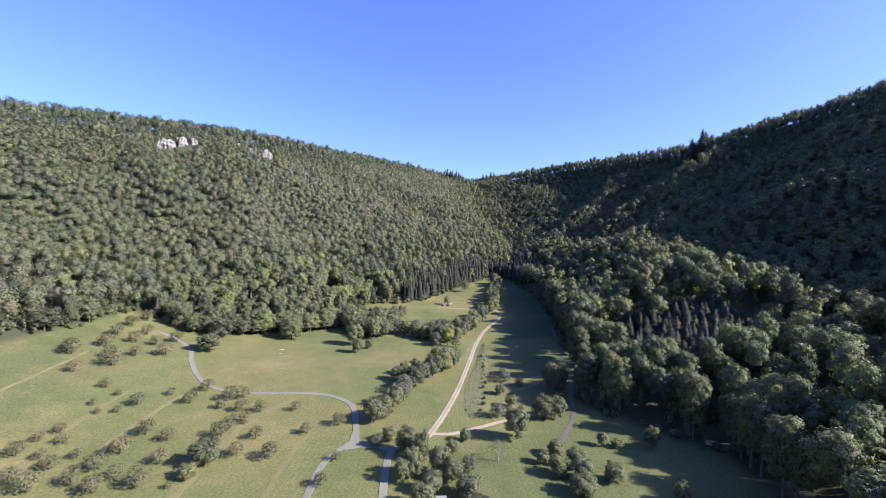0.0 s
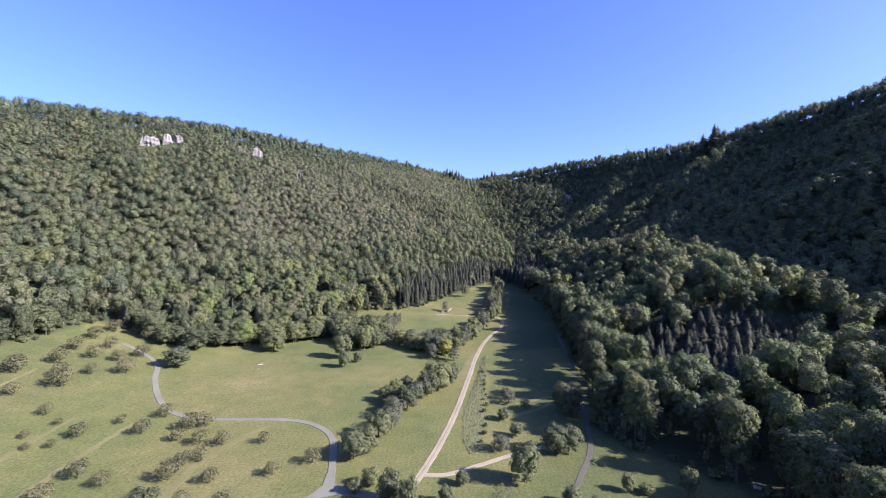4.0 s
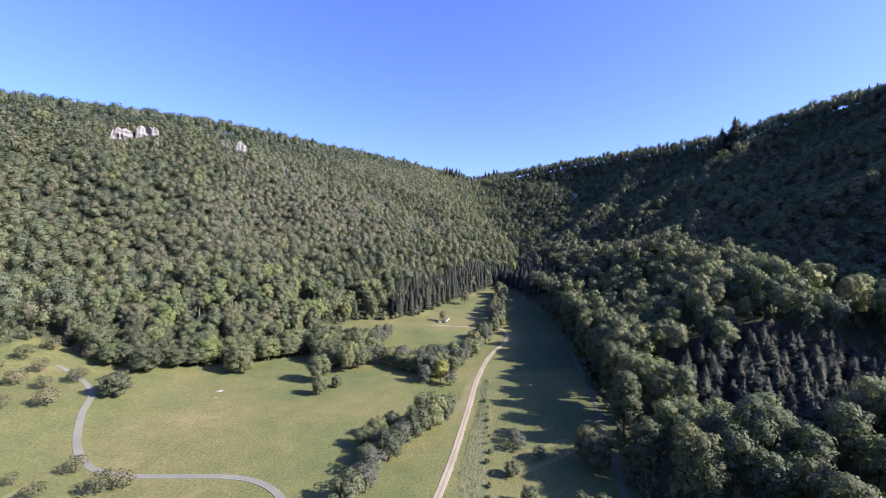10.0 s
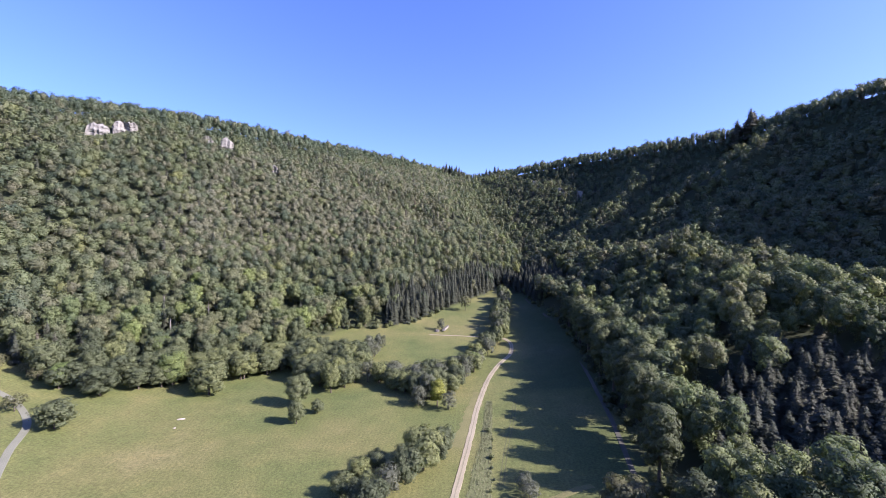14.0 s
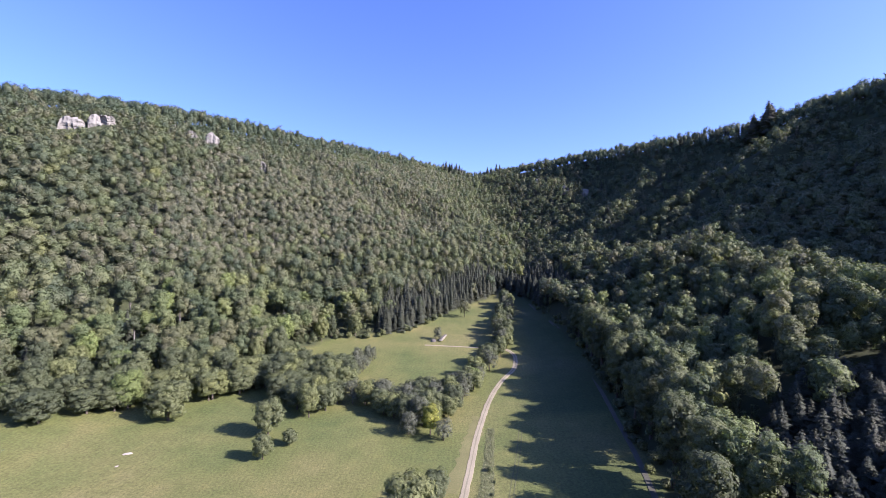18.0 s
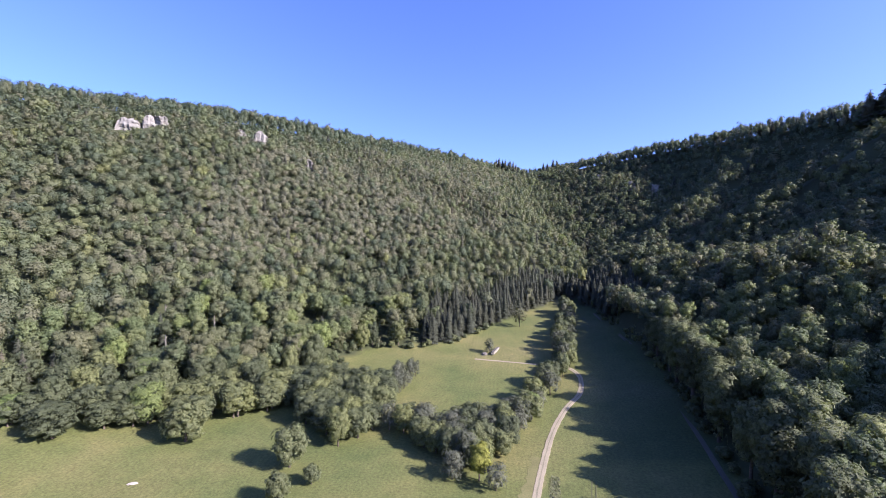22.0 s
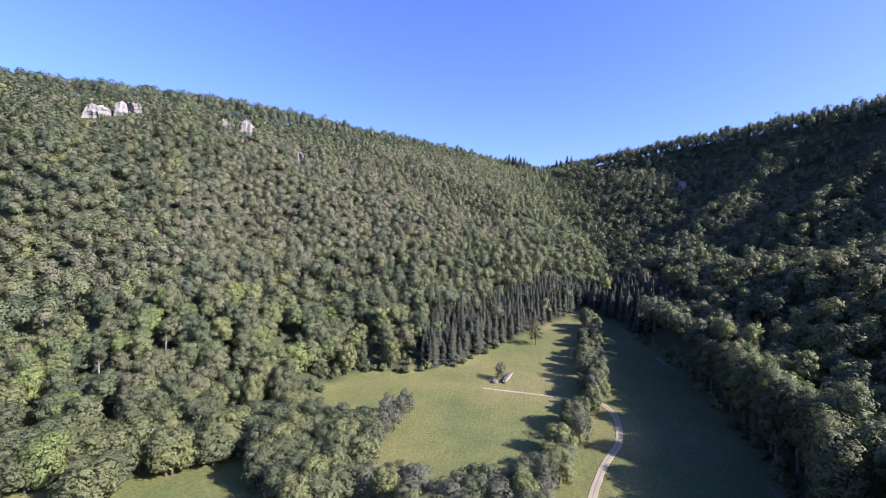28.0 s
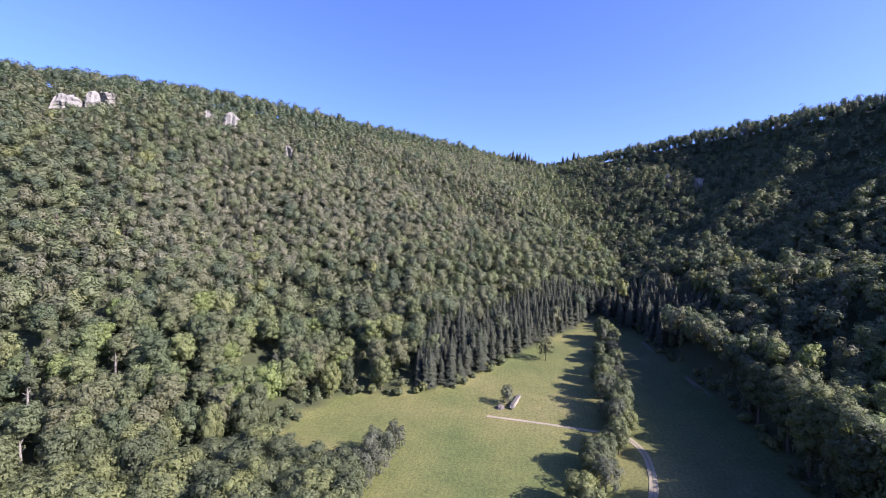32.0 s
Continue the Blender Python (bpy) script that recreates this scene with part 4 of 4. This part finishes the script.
# ---- landmarks of the skyline ----
for x, y, h in ((419, 757, 46), (407, 768, 42), (428, 764, 36)):
    plant(FIR_KINDS, x, y, h * 0.62, h, 12, "very tall dark fir on the ridge")
for x, y, h in ((-34, 1195, 31), (-28, 1190, 37), (-20, 1192, 34), (-14, 1188, 36), (-7, 1193, 31), (-3, 1185, 38), (4, 1190, 36), (10, 1182, 32), (16, 1184, 24), (70, 1178, 30), (78, 1172, 27), (90, 1168, 33), (97, 1160, 29)):
    plant(FIR_KINDS, x, y, h * 0.44, h, 13, "dark spruce on the ridge beside the col", "ridge spruces")


# ---- limestone cliffs near the western ridge ----
def cliff(x, y, z, wide, tall, deep, seed, label):
    """A weathered block of limestone with upright clefts and ledges."""
    rng = np.random.RandomState(seed)
    bm = bmesh.new()
    bmesh.ops.create_cube(bm, size=1.0)
    bmesh.ops.subdivide_edges(bm, edges=bm.edges[:], cuts=9, use_grid_fill=True)
    off = Vector((seed * 3.7, seed * 1.3, 0))
    for v in bm.verts:
        p = Vector((v.co.x * wide, v.co.y * deep, (v.co.z + 0.5) * tall))
        cleft = noise.noise(Vector((p.x * 0.32, p.y * 0.32, p.z * 0.06)) + off)
        ledge = noise.noise(Vector((p.x * 0.05, p.y * 0.05, p.z * 0.45)) + off)
        rough = noise.noise(p * 0.7 + off)
        lump = noise.noise(Vector((p.x * 0.13, p.z * 0.1, seed)))
        round_off = 1 - 0.45 * (abs(v.co.x) * 2) ** 3 * (v.co.z + 0.5)
        v.co = Vector((p.x * (1 - 0.12 * (v.co.z + 0.5)) + rough * 1.3, p.y * round_off + cleft * 3.2 + ledge * 1.6 + lump * 2.5, p.z * (1 - 0.25 * (v.co.x * 2) ** 4 + 0.35 * lump) + rough * 1.2 + cleft * 1.8))
    me = bpy.data.meshes.new("cliff")
    bm.to_mesh(me)
    bm.free()
    me.materials.append(limestone)
    ob = tagged(new("cliff", me), label, "rock", "ridge cliffs")
    ob.matrix_world = pose(x, y, z, 0, 0, rng.uniform(20, 50))
    return ob


for k, (x, y, w, h) in enumerate(CLIFFS):
    cliff(x, y, height(x, y) - 4, w * 1.1, h * 0.85 + 4, 9, 5 + k, "pale limestone cliff standing out of the wood below the ridge")
for k, (x, y, w, h) in enumerate([(228, 930, 12, 14), (200, 962, 14, 10), (165, 1040, 16, 9)]):
    cliff(x, y, height(x, y) - 3, w, h + 4, 8, 25 + k, "shaded limestone cliff below the eastern ridge")


# ---- birches whose pale trunks show among the trees ----
BIRCH = [(tree_kind("birch", 81, 24.0, 8.0, 13.0, 420, 0.5, 9, leaf_tree, bark_pale, "tall tree with a bare pale trunk in the wood"), 8.0, 24.0)]
for x, y in BIRCHES:
    plant(BIRCH, x, y, 8.5, 25, 16)

# ---- rough strip and wheel marks in the eastern meadow ----
REED = [(7, 226), (9, 262), (13, 300), (17, 330), (22, 378)]
reed_line = smooth_line(REED, 2.0)
v, f = ribbon(REED, 11.0, 0.10, 0.10, 41)
half = np.interp(np.array([q[1] for q in v]), [226, 236, 260, 300, 330, 378], [0.25, 0.85, 1.1, 0.75, 0.5, 0.3])
mid = np.interp(np.array([q[1] for q in v]), [q[1] for q in REED], [q[0] for q in REED])
v = [(m + (q[0] - m) * h, q[1], q[2]) for q, h, m in zip(v, half, mid)]
tagged(new("reed_bed", mesh_of("reed_bed", v, f, reed)), "strip of rough pale unmown grass beside the farm track", "grass", kind="structure")
tuft_rng = np.random.RandomState(42)
n = 3600
along = tuft_rng.uniform(0, len(reed_line) - 1.01, n)
base = reed_line[along.astype(int)]
half = np.interp(base[:, 1], [226, 236, 260, 300, 330, 378], [1.6, 5.0, 6.4, 4.4, 3.0, 1.9])
row = np.round(tuft_rng.uniform(-1, 1, n) * 3.4) / 3.4 + tuft_rng.normal(0, 0.07, n)
tx, ty = base[:, 0] + row * half, base[:, 1] + tuft_rng.uniform(-1, 1, n)
tz = land(tx, ty)[0]
at, face = np.column_stack([tx, ty, tz + 0.3]), spread(tuft_rng, n) * 0.7 + np.array([0, 0, 0.6])
face /= np.linalg.norm(face, axis=1)[:, None]
v, q = leaf_quads(tuft_rng, at, face, 0.25)
tagged(new("grass_tufts", quad_mesh("grass_tufts", v, q, tuft)), "tufts of pale dry grass lying in rows", "grass", kind="stuff")
for y in np.arange(236, 345, 8.5):
    x = float(np.interp(y, [236, 262, 300, 330, 378], [13.2, 16.2, 17.0, 19.5, 24])) + tuft_rng.uniform(-1.6, 1.2)
    w = tuft_rng.uniform(1.2, 3.2)
    plant(SHRUB_KINDS, x, float(y), w, w * 0.8, 17, "low dark bush in a row along the rough strip", "bushes along the rough strip")
for shift in (-0.8, 0.8):
    strip("wheel_mark", [(20.5 + shift, 292), (25.5 + shift, 320), (32.3 + shift, 351), (37 + shift, 376)], 0.45, 0.07, verge, "dark wheel mark pressed into the meadow", "track", 0.1, 43)

# ---- worn grass paths, and two sunlit streaks painted as pale grass ----
for k, (line, w) in enumerate((([(-238, 195), (-243, 218), (-246, 239), (-250, 262), (-254, 285)], 1.4), ([(-187, 196), (-189, 212), (-190, 225), (-191, 241)], 1.1), ([(-103, 130), (-106.5, 154), (-108, 182), (-110, 213), (-105, 229), (-96, 246)], 2.6),
                               ([(-72, 130), (-74, 155), (-75, 169), (-75.5, 184), (-74, 200)], 1.5), ([(-172, 150), (-176, 166), (-185, 194), (-190, 228)], 1.2), ([(-158, 180), (-160, 200), (-162, 227), (-160, 250)], 2.2),
                               # from (26, 275) and (25, 261): sunlight on the shaded meadow, put into colour
                               ([(-277, 330), (-262, 342), (-250, 346)], 2.0), ([(26, 275), (37, 282), (56, 291)], 2.6), ([(25, 261), (36, 268), (53, 279)], 2.2), ([(2, 322), (9, 352), (17, 392)], 5.5))):
    strip("grass_path", line, w * 1.4, 0.06, straw_and_sun, "worn strip of dry yellowish grass or painted sunlit streak in the meadow", "path", 0.35, 50 + k)

# ---- pale heaps in the great meadow ----
def heap(x, y, wide, long, tall, seed, material, name, label, category):
    """A low uneven heap."""
    bm = bmesh.new()
    bmesh.ops.create_icosphere(bm, subdivisions=3, radius=1.0)
    for p in bm.verts:
        lump = 1 + 0.30 * noise.noise(p.co * 2.3 + Vector((seed, 0, 0)))
        p.co = Vector((p.co.x * wide / 2 * lump, p.co.y * long / 2 * lump, max(p.co.z, -0.2) * tall * lump))
    me = bpy.data.meshes.new(name)
    bm.to_mesh(me)
    bm.free()
    me.materials.append(material)
    ob = tagged(new(name, me), label, category)
    ob.matrix_world = pose(x, y, height(x, y), 0, 0, 20 * seed)
    return ob


heap(-144, 343, 3.8, 2.0, 0.4, 1, pale_wood, "chalk_heap", "low pale heap of stones in the meadow", "heap")
heap(-141, 333, 1.6, 1.0, 0.3, 2, pale_wood, "chalk_heap", "small pale heap of stones in the meadow", "heap")


# ---- log stacks ----
def log_stack(x, y, turn, long, across, high, log_long, label):
    """Cut logs laid side by side in a long row between stakes, the pale cut ends to both sides."""
    root = tagged(new("log_stack"), label, "log stack")
    root.matrix_world = pose(x, y, height(x, y), 0, 0, turn)
    rng = np.random.RandomState(int(abs(x) * 10) + 3)
    r0 = 0.24
    rows_up = int(high / (r0 * 1.8))
    verts, faces = tube([(0, 0, -0.5), (0, 0, 0.5)], [1, 1], 8)
    faces.append(tuple(range(7, -1, -1)))
    log = mesh_of("log", verts, faces, pale_wood)
    for level in range(rows_up):
        for k in range(int(long / (r0 * 2)) - level):
            ob = part("log", log, root)
            r = r0 * rng.uniform(0.8, 1.12)
            ob.matrix_basis = Matrix.Translation((rng.uniform(-0.15, 0.15), -long / 2 + (k + 0.5 + level * 0.5) * r0 * 2, r0 + level * r0 * 1.75)) @ Matrix.Rotation(math.pi / 2, 4, "Y") @ Matrix.Diagonal((r, r, log_long, 1))
    v, f = tube([(0, 0, -0.4), (0, 0, high + 0.5)], [0.07, 0.06], 6)
    stake = mesh_of("stake", v, f, old_wood)
    for side in (-1, 1):
        ob = part("stake", stake, root)
        ob.matrix_basis = Matrix.Translation((0, side * (long / 2 + 0.15), 0))
    cover = [(-log_long / 2 + 0.3, -long / 2 + 0.6, high * 0.98), (log_long / 2 - 0.3, -long / 2 + 0.6, high * 0.98), (log_long / 2 - 0.3, long / 2 - 0.6, high * 0.98), (-log_long / 2 + 0.3, long / 2 - 0.6, high * 0.98)]
    cover += [(c[0], c[1], c[2] + 0.06) for c in cover]
    part("cover", mesh_of("cover", cover, [(3, 2, 1, 0), (4, 5, 6, 7), (0, 1, 5, 4), (1, 2, 6, 5), (2, 3, 7, 6), (3, 0, 4, 7)], old_wood), root, "dark weathered cover sheet")
    return root


log_stack(-8.5, 531, -13, 17, 2.4, 1.9, 2.2, "long stack of pale logs under a dark cover on the meadow")
log_stack(120, 204, 60, 7, 2, 1.6, 2.0, "stack of logs in the shade at the edge of the wood")
# heap covered with a dark tarp, drawn in the weathered wood material
heap(-16.5, 524, 5.0, 4.0, 1.9, 3, old_wood, "brush_heap", "dark tarp-covered heap beside the log stack", "heap")


# ---- small shed at the foot of the thicket ----
def shed(x, y, turn):
    root = tagged(new("garden_shed"), "small shed with a pale sheet-metal roof beside the lane", "shed")
    root.matrix_world = pose(x, y, height(x, y), 0, 0, turn)
    w, d, h = 1.7, 1.4, 2.0

    def slab(name, a, b, material):
        p = [(i, k, m) for m in (a[2], b[2]) for i, k in ((a[0], a[1]), (b[0], a[1]), (b[0], b[1]), (a[0], b[1]))]
        return part(name, mesh_of(name, p, [(3, 2, 1, 0), (4, 5, 6, 7), (0, 1, 5, 4), (1, 2, 6, 5), (2, 3, 7, 6), (3, 0, 4, 7)], material), root)

    slab("wall", (-w, -d, -0.2), (w, -d + 0.12, h), old_wood)
    slab("wall", (-w, d - 0.12, -0.2), (w, d, h), old_wood)
    slab("wall", (-w, -d + 0.12, -0.2), (-w + 0.12, d - 0.12, h), old_wood)
    slab("wall", (w - 0.12, -d + 0.12, -0.2), (w, d - 0.12, h), old_wood)
    slab("door", (-0.5, -d - 0.05, 0.0), (0.5, -d - 0.004, 1.95), pale_wood)
    roof = [(-w - 0.3, -d - 0.3, h), (w + 0.3, -d - 0.3, h), (w + 0.3, 0, h + 0.9), (-w - 0.3, 0, h + 0.9), (-w - 0.3, d + 0.3, h), (w + 0.3, d + 0.3, h)]
    roof += [(a, b, c + 0.08) for a, b, c in roof]
    part("roof", mesh_of("roof", roof, [(0, 3, 2, 1), (3, 4, 5, 2), (6, 7, 8, 9), (9, 8, 11, 10), (0, 1, 7, 6), (5, 4, 10, 11), (1, 2, 8, 7), (2, 5, 11, 8), (4, 3, 9, 10), (3, 0, 6, 9)], tin), root, "pale sheet-metal roof")


tin = surface("sheet_metal", 0.5, 2.0, (0.12, 0.14, 0.13), (0.20, 0.22, 0.21), 0.01)
shed(-8, 153.5, 8)


# ---- clear away the pattern trees that stand nowhere ----
for kinds in (FRUIT_KINDS, BUSH_KINDS, WILLOW_KINDS, TREE_KINDS, TALL_KINDS, LIME_KINDS, BARE_KIND, LIGHT_KIND, YELLOW_KIND, SHRUB_KINDS, FIR_KINDS, BIRCH):
    for unused, _, _ in kinds:
        if unused.name not in placed:
            for child in list(unused.children):
                bpy.data.objects.remove(child)
            bpy.data.objects.remove(unused)
